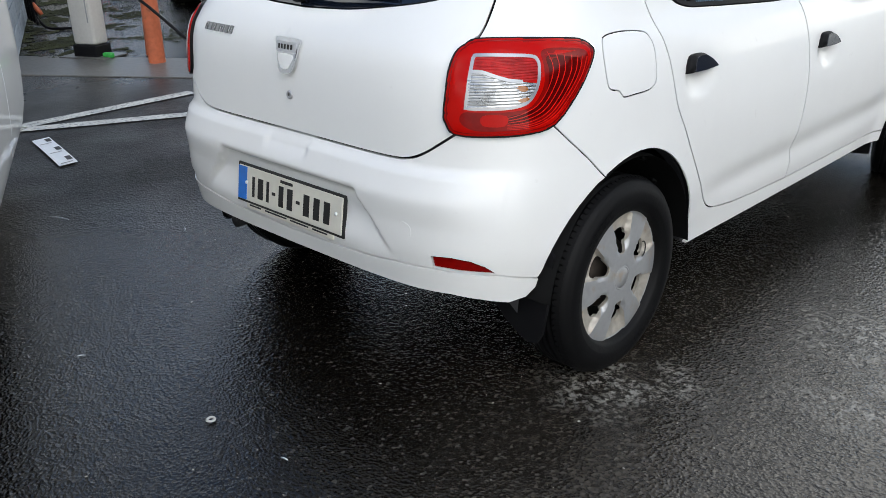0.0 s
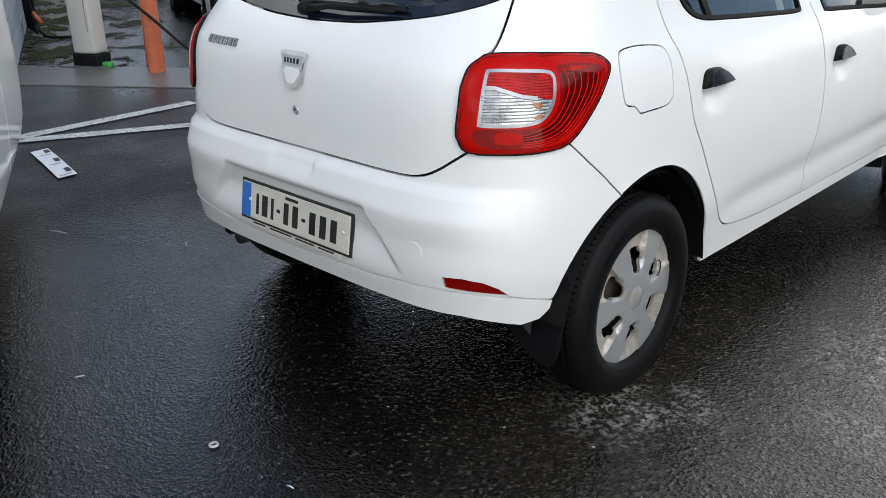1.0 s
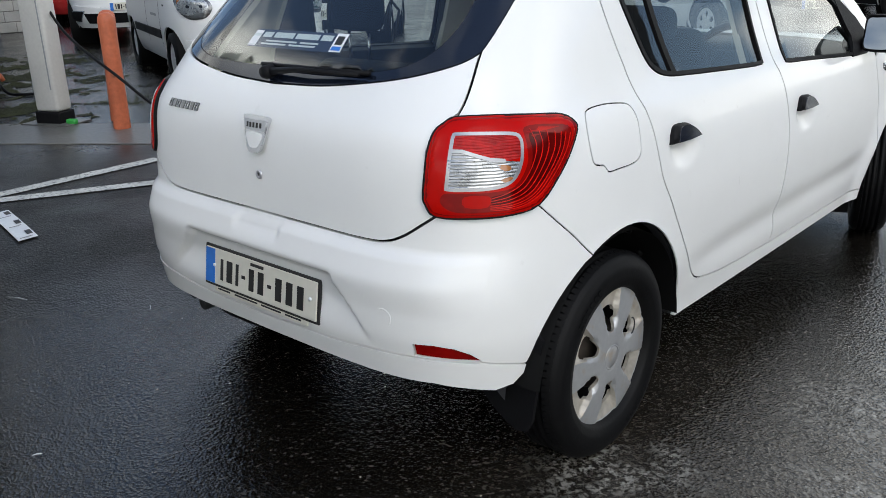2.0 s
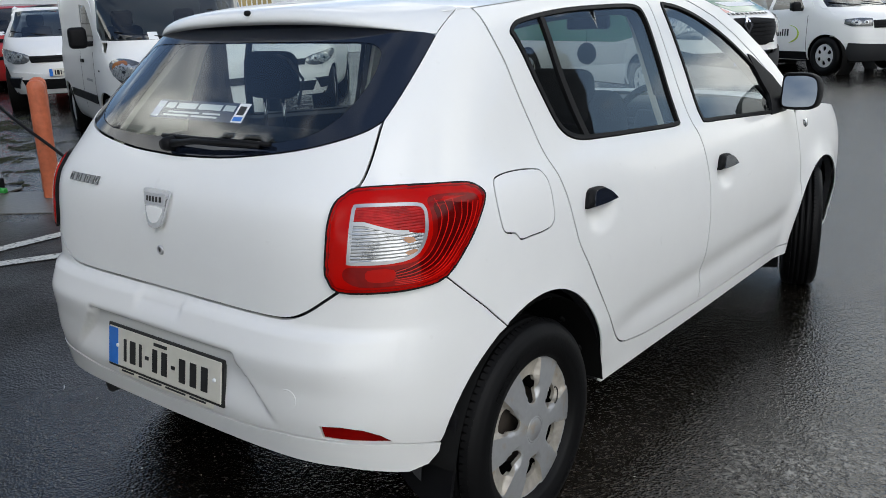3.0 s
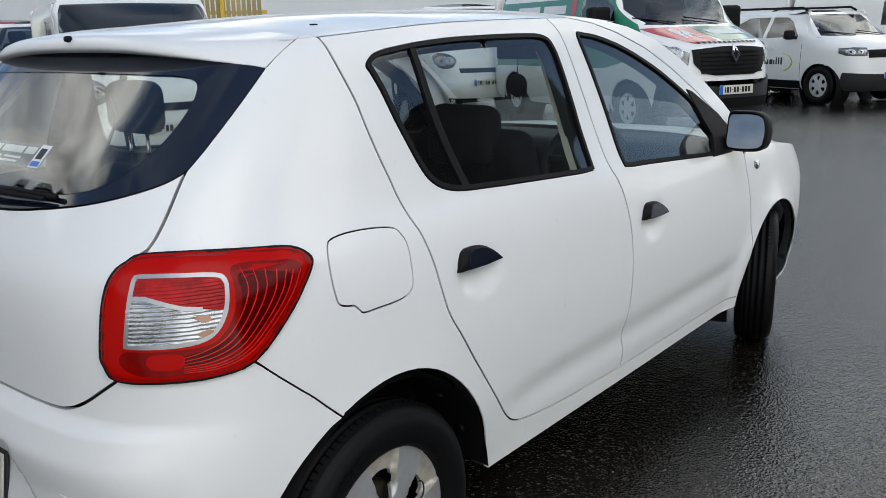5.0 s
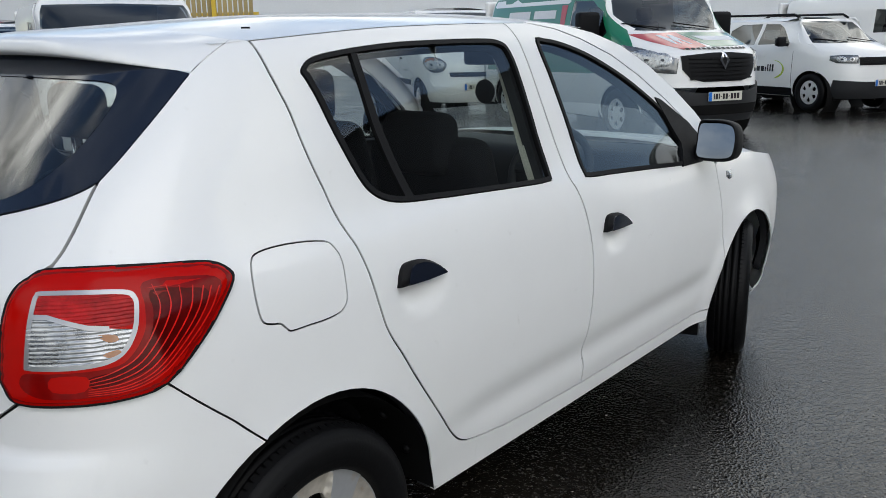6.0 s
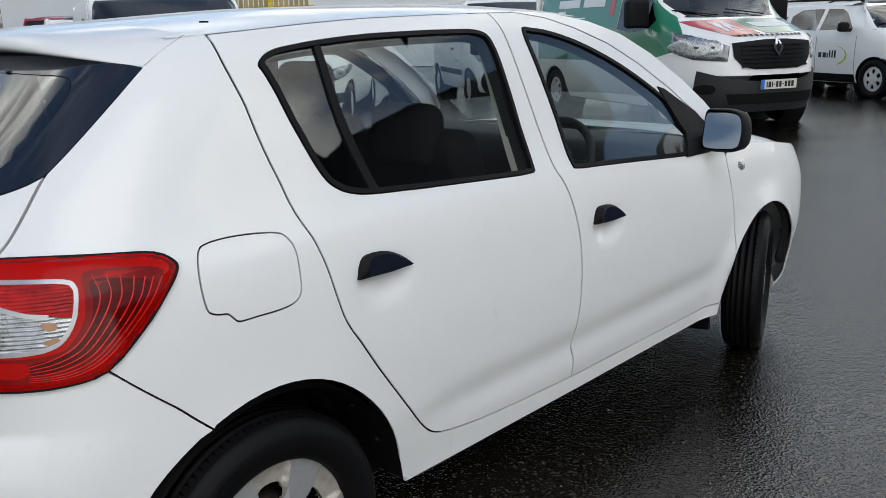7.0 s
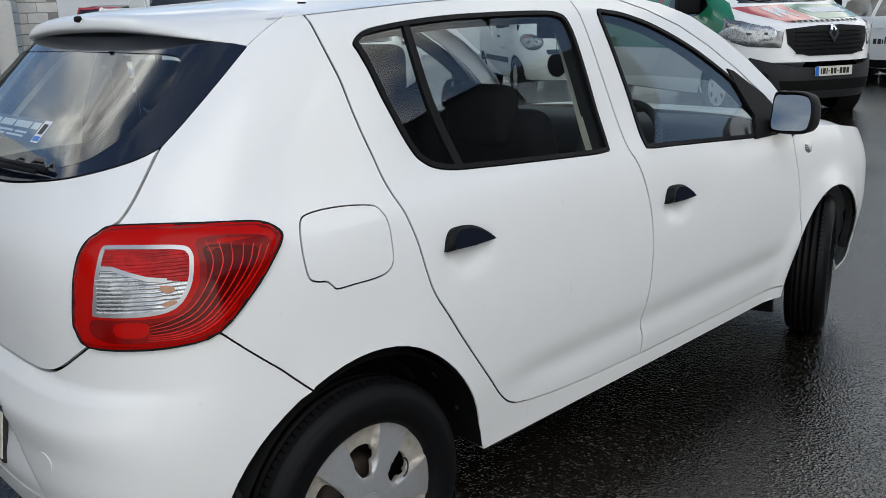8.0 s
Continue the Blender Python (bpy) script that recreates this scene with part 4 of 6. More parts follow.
    for outline, slot in zip(pockets, slots):
        panel("cover_pocket", face, outline, CREAM, cover, [slot], gap=0, lip=0.010, step=0.005)
    part("cover_badge", lathe([(0.0, 0.0845), (0.031, 0.084), (0.033, 0.0815), (0.035, 0.084), (0.038, 0.0835), (0.039, 0.07)], 40), SILVER, cover)
    part("cover_tie", sweep([grow * Vector((0.070, 0.100 + 0.014 * math.cos(a), 0.052 + 0.022 * math.sin(a))) for a in np.linspace(-1.6, 1.7, 12)], 0.0022, 6), INK, cover, "black cable tie")
    part("brake_drum", lathe([(0.0, 0.035), (0.10, 0.035), (0.11, 0.02), (0.11, -0.03)], 32), material("rusty_steel", (0.035, 0.027, 0.021), rough=0.7, metal=0.4, vary=0.3), hub)
    return hub


def hatch_under(car):
    """Floor pan, wheel housings, mud flaps, exhaust."""
    part("floor_pan", box(0, 1.40, 0.30, 1.36, 3.3, 0.10, 0.03), DARK, car)
    part("rear_valance", box(0, -0.37, 0.43, 1.20, 0.30, 0.08, 0.03), DARK, car)
    for side in (1, -1):
        for wy in (0.0, WHEELBASE):
            n, verts, faces = 24, [], []
            for i, a in enumerate(np.linspace(-1.40, 0.80 if wy else 1.5, n)):
                for x in ((0.828, 0.80, 0.60, 0.50) if wy == 0 or a < 0.1 else (0.70, 0.68, 0.60, 0.50)):
                    r = 0.40 if x > 0.81 else 0.405
                    verts.append((side * x, wy + 0.012 + r * 0.955 * math.sin(a), 0.28 + r * 1.0 * math.cos(a)))
            for i in range(n - 1):
                for j in range(3):
                    faces.append((i * 4 + j, i * 4 + j + 1, (i + 1) * 4 + j + 1, (i + 1) * 4 + j))
            part("wheel_arch_liner", mesh(verts, faces), DARK, car, "dusty black plastic arch liner")
            for a, x in ((0.55, 0.74), (0.95, 0.72), (1.25, 0.75)):
                clip = lathe([(0.0, -0.006), (0.010, -0.005), (0.013, 0.0), (0.013, 0.004)], 12, "z")
                part("liner_clip", clip, RUBBER, car, at=Matrix.Translation((side * x, wy + 0.012 + 0.380 * math.sin(a), 0.28 + 0.398 * math.cos(a))) @ Matrix.Rotation(-a, 4, "X")) if wy == 0 else None
            part("arch_back", box(side * 0.5, wy + (-0.08 if wy else 0.02), 0.46, 0.02, 0.46 if wy else 0.66, 0.42, 0.0), DARK, car)
        loop = [(0.60, 0.42), (0.79, 0.50), (0.815, 0.48), (0.808, 0.33), (0.800, 0.245), (0.785, 0.215), (0.755, 0.208), (0.72, 0.222), (0.665, 0.255), (0.62, 0.295), (0.60, 0.36)]
        face = (lambda u, w: np.stack([side * u, -0.335 + 0.10 * (0.5 - w) * -1 + 0 * u, w], -1))
        panel("mud_flap", face, loop, BLACK, car, gap=0, lip=0.012, step=0.03, label="black rubber mud flap")
        face2 = (lambda u, w: np.stack([side * u, 2.20 + 0.05 * (0.5 - w) + 0 * u, w], -1))
        panel("mud_flap", face2, [(0.62, 0.40), (0.79, 0.42), (0.79, 0.19), (0.62, 0.17)], BLACK, car, gap=0, lip=0.012, step=0.05)
    part("exhaust_pipe", sweep([(-0.42, -0.20, 0.30), (-0.42, -0.46, 0.335), (-0.42, -0.545, 0.335)], 0.024), TRIM, car)


def make_mirror(car, side):
    """Door mirror: a rounded shell that swells forward, a rim and the glass, on an arm from the black sail."""
    m = pose(side * 0.888, 2.10, 1.042, 0, 0, -2 * side)
    out = np.array(spl([(-0.098, 0.070), (-0.05, 0.078), (0.03, 0.077), (0.080, 0.060), (0.100, 0.015), (0.098, -0.040), (0.080, -0.068), (0.03, -0.076), (-0.06, -0.075), (-0.098, -0.060), (-0.102, 0.0)], 5, True))
    out[:, 0] *= side * 0.78
    verts, faces, n = [], [], len(out)
    for depth, size in ((-0.056, 0.90), (-0.060, 0.955), (-0.056, 0.99), (-0.035, 1.0), (0.0, 0.985), (0.03, 0.90), (0.052, 0.74), (0.064, 0.50), (0.069, 0.22), (0.070, 0.02)):
        verts += [(x * size, depth + 0.20 * z * size * (depth < -0.03), z * size) for x, z in out]
    for i in range(9):
        faces += [(i * n + k, i * n + (k + 1) % n, (i + 1) * n + (k + 1) % n, (i + 1) * n + k) for k in range(n)]
    shell = part("door_mirror", mesh(verts, faces if side < 0 else [f[::-1] for f in faces]), BLACK, car, "black plastic door mirror housing", m)
    face = (lambda u, w: np.stack([u, -0.0545 + 0.20 * w + 0.26 * side * u, w], -1))
    panel("mirror_glass", face, out * 0.84, MIRROR, shell, gap=0, lip=0.004, step=0.03)
    part("mirror_arm", sweep([(side * -0.175, 0.02, -0.06), (side * -0.12, 0.012, -0.052), (side * -0.06, 0.01, -0.035)], [0.030, 0.026, 0.03], 12), BLACK, shell)
    return shell


def hatch_inside(car):
    """Dark trim behind the skins, seats, dashboard, wheel."""
    for side in (1, -1):
        m = (lambda q: [(side * s, v) for s, v in q])
        arch = [(HATCH.side(0.012 + 0.40 * math.sin(a), 0.3), 0.28 + 0.43 * math.cos(a)) for a in np.linspace(-1.55, 1.55, 21)]
        arch_f = [(HATCH.side(WHEELBASE + 0.385 * math.sin(a), 0.45), 0.28 + 0.41 * math.cos(a)) for a in np.linspace(-1.5, 1.5, 21)]
        skin = [(1.0, 0.42), (1.02, 1.05), (1.0, 1.20), (1.10, 1.40), (1.18, 1.47), (2.45, 1.47), (2.72, 1.30), (2.97, 0.99), (3.3, 0.93), (3.9, 0.84)] + [(4.0, 0.4), (arch_f[-1][0] + 0.05, 0.31)] + arch_f[::-1] + [(2.9, 0.25), (1.95, 0.25)] + arch[::-1]
        panel("inner_skin", HATCH, m(skin), TRIM, car, [m(ring(HATCH, WIN_R, 0.012, 0.02)), m(ring(HATCH, WIN_F, 0.012, 0.02))], off=-0.022, lip=0.03, gap=0, step=0.07)
        panel("pillar_trim", HATCH, m([(1.12, 1.10), (1.16, 1.42), (1.36, 1.45), (1.44, 1.30), (1.51, 1.09)]), BEIGE, car, off=-0.055, lip=0.02, gap=0, step=0.06)
        panel("pillar_trim", HATCH, m([(2.27, 1.02), (2.265, 1.42), (2.35, 1.42), (2.39, 1.02)]), BEIGE, car, off=-0.05, lip=0.02, gap=0, step=0.06)
    inner_tail = [(-0.95, 0.75), (0.95, 0.75), (0.98, 1.02), (0.80, 1.16), (0.5, 1.11), (0.0, 1.09), (-0.5, 1.11), (-0.80, 1.16), (-0.98, 1.02)]
    panel("tailgate_trim", HATCH, inner_tail, TRIM, car, off=-0.03, lip=0, gap=0)
    inner_bump = [(-1.12, 0.40), (1.12, 0.40), (1.2, 0.60), (1.0, 0.82), (-1.0, 0.82), (-1.2, 0.60)]
    panel("bumper_beam", HATCH, inner_bump, DARK, car, off=-0.055, lip=0, gap=0)
    lining = [(t, y) for t, y in ((-0.94, 0.02), (0.94, 0.02), (0.94, 1.5), (-0.94, 1.5))]
    panel("headlining", roof_surface, lining, BEIGE, car, off=-0.03, lip=0, gap=0, step=0.12)

    def seat(x, y, name, wide=0.50, tall=0.62):
        s = part(name, box(x, y + 0.27, 0.52, wide, 0.52, 0.17, 0.06, 4), FABRIC, car)
        back = box(0, 0, tall / 2, wide, 0.14, tall, 0.06, 4)
        for v in back.verts:
            v.co.x *= 1 - 0.28 * max(0, v.co.z - 0.25)
        part("backrest", back, FABRIC, s, at=pose(x, y, 0.54, 16))
        return s

    for x, y, z in ((0.36, 1.12, 1.12), (-0.36, 1.30, 1.235)):
        s = seat(x, y, "front_seat")
        part("headrest", box(x, y - 0.20, z, 0.27, 0.11, 0.20, 0.05, 4), FABRIC, s)
        for d in (-0.06, 0.06):
            part("headrest_post", sweep([(x + d, y - 0.18, 1.04), (x + d, y - 0.20, z)], 0.007), CHROME, s)
    bench = seat(0, 0.32, "rear_bench", 1.26, 0.54)
    for x, z in ((0.38, 1.10), (-0.38, 1.245)):
        part("headrest", box(x, 0.20, z, 0.23, 0.10, 0.165, 0.05, 4), FABRIC, bench)
        for d in (-0.05, 0.05):
            part("headrest_post", sweep([(x + d, 0.20, 1.02), (x + d, 0.20, z - 0.06)], 0.006), CHROME, bench)
    part("boot_floor", box(0, -0.2, 0.56, 1.1, 0.6, 0.04, 0.01), TRIM, car)
    dash = box(0, 2.06, 0.84, 1.42, 0.42, 0.30, 0.09, 5)
    for v in dash.verts:
        if v.co.z > 0.85:
            v.co.z += 0.05 * math.exp(-((v.co.x - 0.36) / 0.16) ** 2)
    part("dashboard", dash, TRIM, car)
    wheel = part("steering_wheel", lathe([(0.170 + 0.016 * math.cos(a), 0.016 * math.sin(a)) for a in np.linspace(0, 2 * math.pi, 13)], 40, "y"), TRIM, car, at=pose(0.36, 1.70, 0.93, -28))
    part("wheel_hub", box(0, 0, 0, 0.15, 0.04, 0.11, 0.03, 3), TRIM, wheel)
    for a in (0, 180, 270):
        part("spoke", box(0.115, 0, 0, 0.11, 0.02, 0.035, 0.008), TRIM, wheel, at=pose(0, 0, 0, 0, -a, 0))
    part("rear_view_mirror", box(0.0, 1.78, 1.36, 0.22, 0.03, 0.065, 0.02, 3), BLACK, car)
    hang = part("hanging_disc", lathe([(0.0, -0.006), (0.045, -0.006), (0.05, 0), (0.045, 0.006), (0.0, 0.006)], 28, "y"), TRIM, car, at=pose(0.0, 1.77, 1.22))
    part("string", sweep([(0, 0, 0.04), (0, 0, 0.11)], 0.0015, 6), BLACK, hang)
    both(lambda k: part("sun_visor", box(0.34 * k, 1.66, 1.415, 0.36, 0.16, 0.018, 0.006), BEIGE, car, at=pose(0, 0, 0)))
    part("roll_cable", sweep([(0.30, -0.30, 1.22), (0.26, -0.24, 1.28), (0.16, -0.20, 1.33), (0.12, -0.2, 1.34)], 0.004, 6), BLACK, car)


def on_tail(x, z, lift=0.0):
    """A point on the tail at x and z, and the surface's normal."""
    best = min(np.linspace(-0.9, 0.9, 361), key=lambda q: abs(float(HATCH(q, z)[0]) - x))
    q = np.array([[best, z]])
    n = normals(HATCH, q)[0]
    return Vector(HATCH(best, z)) + Vector(n) * lift, Vector(n)


def hatch_trim(car):
    """Plate, badges, bars of writing, wiper, stickers."""
    tilt = Matrix.Translation((0, -0.607, 0.535)) @ Matrix.Rotation(radians(-9), 4, "X")
    plate = part("number_plate", box(0, 0, 0, 0.524, 0.010, 0.114, 0.004), PLATEWHITE, car, "white number plate in a black frame", tilt)
    part("plate_frame", box(0, 0.003, 0, 0.540, 0.010, 0.130, 0.004), INK, plate)
    part("country_band", box(-0.237, -0.0055, 0, 0.046, 0.003, 0.108, 0.001), BLUE, plate)
    x = -0.185
    for w, h in ((0.016, 1), (0.036, 1), (0.016, 1), (0.022, 0.15), (0.030, 1), (0.034, 1), (0.022, 0.15), (0.036, 1), (0.036, 1), (0.036, 1)):
        part("number_bar", box(x + w / 2, -0.006, -0.004, w * 0.74, 0.002, 0.066 * h, 0.0), INK, plate)
        x += w + 0.0125
    part("county_bar", box(-0.005, -0.006, 0.044, 0.06, 0.002, 0.009, 0), INK, plate)
    part("dealer_strip", box(0.0, 0.004, -0.0715, 0.44, 0.008, 0.018, 0.003), PLATEWHITE, plate)
    for a, w in ((-0.17, 0.06), (-0.06, 0.11), (0.06, 0.09), (0.16, 0.07)):
        part("dealer_bar", box(a, -0.001, -0.069, w, 0.002, 0.0045, 0), TRIM, plate)
    for a in (-0.215, 0.235):
        part("plate_screw", lathe([(0.0, -0.009), (0.005, -0.0085), (0.006, -0.005)], 12, "y"), PALE, plate)
        plate.children[-1].location = (a, 0, 0.004)
    # shield-shaped badge
    p, n = on_tail(0.0, 0.965, 0.004)
    face = (lambda u, w: np.stack([u, p.y + (w - 0.965) * -n.z / n.y * 1.0 - 0.004 - 0.006 * (1 - (u / 0.06) ** 2), w], -1))
    sh = spl([(-0.056, 1.012), (0.0, 1.016), (0.056, 1.012), (0.052, 0.985), (0.034, 0.93), (0.020, 0.916), (0.0, 0.913), (-0.020, 0.916), (-0.034, 0.93), (-0.052, 0.985)], 4, True)
    badge = panel("badge", face, sh, CHROME, car, gap=0, lip=0.008, step=0.010, dome=0.0015, rim=0.006, label="chrome shield-shaped maker's badge")
    panel("badge_field", face, [(-0.048, 1.004), (0.048, 1.004), (0.046, 0.974), (-0.046, 0.974)], MATTE_SILVER, badge, gap=0, lip=0.001, off=0.0025, step=0.02)
    for k in range(5):
        a = -0.034 + 0.0145 * k
        panel("badge_bar", face, [(a, 0.996), (a + 0.008, 0.996), (a + 0.008, 0.982), (a, 0.982)], INK, badge, gap=0, lip=0.001, off=0.0035, step=0.02)
    panel("badge_window", face, spl([(-0.034, 0.967), (0.034, 0.967), (0.022, 0.935), (0.010, 0.927), (-0.010, 0.927), (-0.022, 0.935)], 3, True), WHITE, badge, gap=0, lip=0.001, off=0.0025, step=0.02)
    for k in range(7):
        w, z0 = 0.017, 0.995
        a = -0.60 + 0.033 * k
        q = [(a, z0), (a + w * 1.25, z0), (a + w * 1.25, z0 + 0.026), (a, z0 + 0.026)]
        lp = [(a + 0.004, z0 + 0.007), (a + w * 1.25 - 0.004, z0 + 0.007), (a + w * 1.25 - 0.004, z0 + 0.019), (a + 0.004, z0 + 0.019)]
        panel("model_name_bar", HATCH, q, SMOKED, car, [lp] if k % 2 == 0 else [], gap=0, lip=0.004, off=0.004, step=0.02)
    p, n = on_tail(0.0, 0.848, 0.002)
    lock = part("boot_lock", lathe([(0.0, -0.003), (0.007, -0.003), (0.008, -0.004), (0.012, -0.004), (0.014, 0.0)], 24, "y"), MATTE_SILVER, car, at=Matrix.Translation(p))
    part("keyhole", box(0, -0.004, 0, 0.002, 0.002, 0.008, 0), INK, lock)
    # rear wiper
    p0, _ = on_tail(-0.03, 1.135, 0.014)
    p1, _ = on_tail(0.33, 1.150, 0.016)
    w = part("rear_wiper", sweep([p0, p0.lerp(p1, 0.35) + Vector((0, -0.012, 0.010)), p1], [0.011, 0.008, 0.005]), BLACK, car)
    q0, _ = on_tail(-0.08, 1.158, 0.009)
    q1, _ = on_tail(0.36, 1.160, 0.009)
    part("wiper_blade", sweep([q0, q0.lerp(q1, 0.5) + Vector((0, -0.004, 0)), q1], 0.006), BLACK, w)
    part("wiper_spindle", lathe([(0.0, -0.022), (0.014, -0.022), (0.019, -0.012), (0.021, 0.02)], 20, "y"), BLACK, w, at=Matrix.Translation(p0))
    # sticker on the inside of the rear window
    st = [(-0.30, 1.268), (0.275, 1.268), (0.275, 1.214), (-0.30, 1.214)]
    sticker = panel("window_sticker", HATCH, st, NAVY, car, gap=0, lip=0, off=-0.0045, step=0.05)
    for a, b in ((-0.238, -0.178), (-0.164, -0.040), (-0.026, 0.116), (0.130, 0.196)):
        panel("sticker_bar", HATCH, [(a, 1.260), (b, 1.260), (b, 1.244), (a, 1.244)], PALE, sticker, gap=0, lip=0, off=-0.0035, step=0.05)
    for a, b, z0 in ((-0.20, 0.0, 1.231), (0.02, 0.13, 1.231), (-0.22, -0.06, 1.222), (-0.04, 0.12, 1.222)):
        panel("sticker_bar", HATCH, [(a, z0 + 0.005), (b, z0 + 0.005), (b, z0), (a, z0)], PALE, sticker, gap=0, lip=0, off=-0.0035, step=0.05)
    panel("sticker_square", HATCH, [(0.210, 1.267), (0.274, 1.267), (0.274, 1.215), (0.210, 1.215)], PALE, sticker, gap=0, lip=0, off=-0.003, step=0.05)
    panel("sticker_square", HATCH, [(0.222, 1.259), (0.262, 1.259), (0.262, 1.235), (0.222, 1.235)], INK, sticker, gap=0, lip=0, off=-0.0025, step=0.05)
    panel("sticker_square", HATCH, [(0.216, 1.230), (0.268, 1.230), (0.268, 1.219), (0.216, 1.219)], BLUE, sticker, gap=0, lip=0, off=-0.0025, step=0.05)
    panel("sticker_square", HATCH, [(-0.30, 1.263), (-0.25, 1.263), (-0.25, 1.217), (-0.30, 1.217)], PALE, sticker, gap=0, lip=0, off=-0.003, step=0.05)


hatchback = thing("hatchback_car", "white five-door hatchback parked on wet asphalt, front wheels turned", "car")
hatch_body(hatchback)
hatch_top(hatchback)
hatch_under(hatchback)
hatch_inside(hatchback)
hatch_trim(hatchback)
for mirror_side in (1, -1):
    make_mirror(hatchback, mirror_side)
make_wheel(hatchback, pose(0.743, 0.0, WHEEL_Z))
make_wheel(hatchback, pose(-0.743, 0.0, WHEEL_Z, 0, 0, 180))
make_wheel(hatchback, pose(0.750, WHEELBASE + 0.055, WHEEL_Z, 40, 0, 18.5))
make_wheel(hatchback, pose(-0.735, WHEELBASE, WHEEL_Z, 0, 0, 198.5))


# ---- other vehicles ----
class Vehicle:
    """A parked vehicle in its own frame: front axle at y = 0, forward +y, ground at z = 0."""

    def __init__(self, ob, wb, w, h, fo, ro, belt, hood, cowl, roof_y, tumble, paint, tyre_scale=1.0):
        self.ob, self.wb, self.w, self.h, self.fo, self.ro, self.belt, self.hood, self.paint = ob, wb, w, h, fo, ro, belt, hood, paint
        end = -(wb + ro)
        self.shell = Shell(
            half=[(0.18, 0.86 * w), (0.30, 0.95 * w), (0.45, 0.985 * w), (0.7, w), (belt - 0.08, 0.985 * w), (belt, 0.96 * w), (h - 0.20, tumble * w), (h - 0.07, (tumble - 0.06) * w), (h, (tumble - 0.18) * w)],
            back=[(0.18, end + 0.12), (0.4, end), (belt, end + 0.03), (h - 0.1, end + 0.12), (h, end + 0.25)],
            nose=[(0.18, fo - 0.14), (0.30, fo - 0.03), (0.5, fo), (0.65, fo - 0.01), (hood - 0.16, fo - 0.06), (hood - 0.06, fo - 0.16), (hood, fo - 0.34), (belt + 0.06, cowl), (h - 0.08, roof_y), (h, roof_y - 0.25)],
            yc=end + 0.9, yd=-0.45, rear_power=6.0, nose_power=2.9)
        self.tyre_scale, self.inset, self.set_back = tyre_scale, 0.0, 0.0
        self.wide, self.narrow = 0.86, 0.70

    def nose_surf(self, u, v):
        u, v = np.broadcast_arrays(np.asarray(u, float), np.asarray(v, float))
        return self.shell(np.where(u > 0, -(5 - np.abs(u)), 5 - np.abs(u)), v)

    def nose_u(self, x, v):
        s = self.shell.front(x, v)
        return -math.copysign(5 - abs(s), x) if x else 0.0

    def on_nose(self, name, xz, mat, holes=(), off=0.0, parent=None, label="", smooth=False, **kw):
        conv = (lambda q: [(self.nose_u(x, z), z) for x, z in q])
        lp = spl(conv(xz), 4, True) if smooth else conv(xz)
        return panel(name, self.nose_surf, lp, mat, parent or self.ob, [conv(h) for h in holes], off=off, label=label, **kw)

    def on_side(self, name, yz, mat, side, holes=(), off=0.0, parent=None, label="", **kw):
        conv = (lambda q: [(side * self.shell.side(y, z), z) for y, z in q])
        return panel(name, self.shell, conv(yz), mat, parent or self.ob, [conv(h) for h in holes], off=off, label=label, **kw)

    def build(self, windows, screen, bumper_top, bumper_mat, front_edge=None, closed=False, dip=0.04):
        wb, h, fo, belt, hood = self.wb, self.h, self.fo, self.belt, self.hood
        end = -(wb + self.ro)
        r = 0.37 * self.tyre_scale
        edge = self.fo * 0.55 if front_edge is None else front_edge
        arch = (lambda c: [(c + r * math.cos(a), 0.30 + r * 1.02 * math.sin(a)) for a in np.linspace(-0.15, math.pi + 0.15, 15)])
        for side in (1, -1):
            low = [(end + 0.012 if closed else end + 0.30, 0.24)] + ([] if closed else arch(-wb)[::-1]) + arch(0.0)[::-1] + [(edge, 0.26)]
            top = [(edge, hood - 0.10), (0.30, hood - 0.02), (0.0, hood + 0.03)] + screen + ([(end + 0.30, h - 0.06), (end + 0.16, h - 0.10), (end + 0.06, belt), (end + 0.012, 0.45)] if closed else [(end + 0.32, h - 0.06)])
            self.on_side("body_side", low + top, self.paint, side, holes=windows, step=0.10, lip=0.02)
            for win in windows:
                self.on_side("side_window", win, DARKGLASS, side, off=-0.006, step=0.12, lip=0, gap=-0.004)
            for wy in (0.0,) if closed else (0.0, -wb):
                liner = lathe([(r + 0.02, -0.34), (r + 0.02, 0.0)], 24)
                part("wheel_arch_liner", liner, DARK, self.ob, at=pose(side * (self.w - 0.03), wy, 0.30, 0, 0, 0 if side > 0 else 180))
        self.on_nose("bumper", [(-self.w * 0.84, 0.26), (self.w * 0.84, 0.26), (self.w * 0.86, bumper_top), *[(self.w * 0.86 * c, bumper_top - dip * (1 - abs(c) ** 3)) for c in (0.85, 0.7, 0.5, 0.25, 0.0, -0.25, -0.5, -0.7, -0.85)], (-self.w * 0.86, bumper_top)], bumper_mat, off=0.025, step=0.08, lip=0.06)
        # bonnet skin, roof
        w = self.w
        self.on_nose("bonnet", [(-w * 0.87, bumper_top - 0.06), (w * 0.87, bumper_top - 0.06), (w * 0.90, hood - 0.25), (w * 0.93, hood - 0.08), (w * 0.88, belt + 0.04), (-w * 0.88, belt + 0.04), (-w * 0.93, hood - 0.08), (-w * 0.90, hood - 0.25)], self.paint, step=0.07, lip=0.02)
        for k in (1, -1):
            corner = [(5 - self.shell.side(y - self.set_back, z), z) for y, z in ((0.25, hood - 0.03), (-0.22, belt), (-0.56, h - 0.24), (-0.74, h - 0.08))]
            corner += [(abs(self.nose_u(f * w, z)), z) for f, z in ((self.narrow + 0.01, h - 0.06), (self.wide + 0.01, belt + 0.05), (max(0.87, self.wide), hood))]
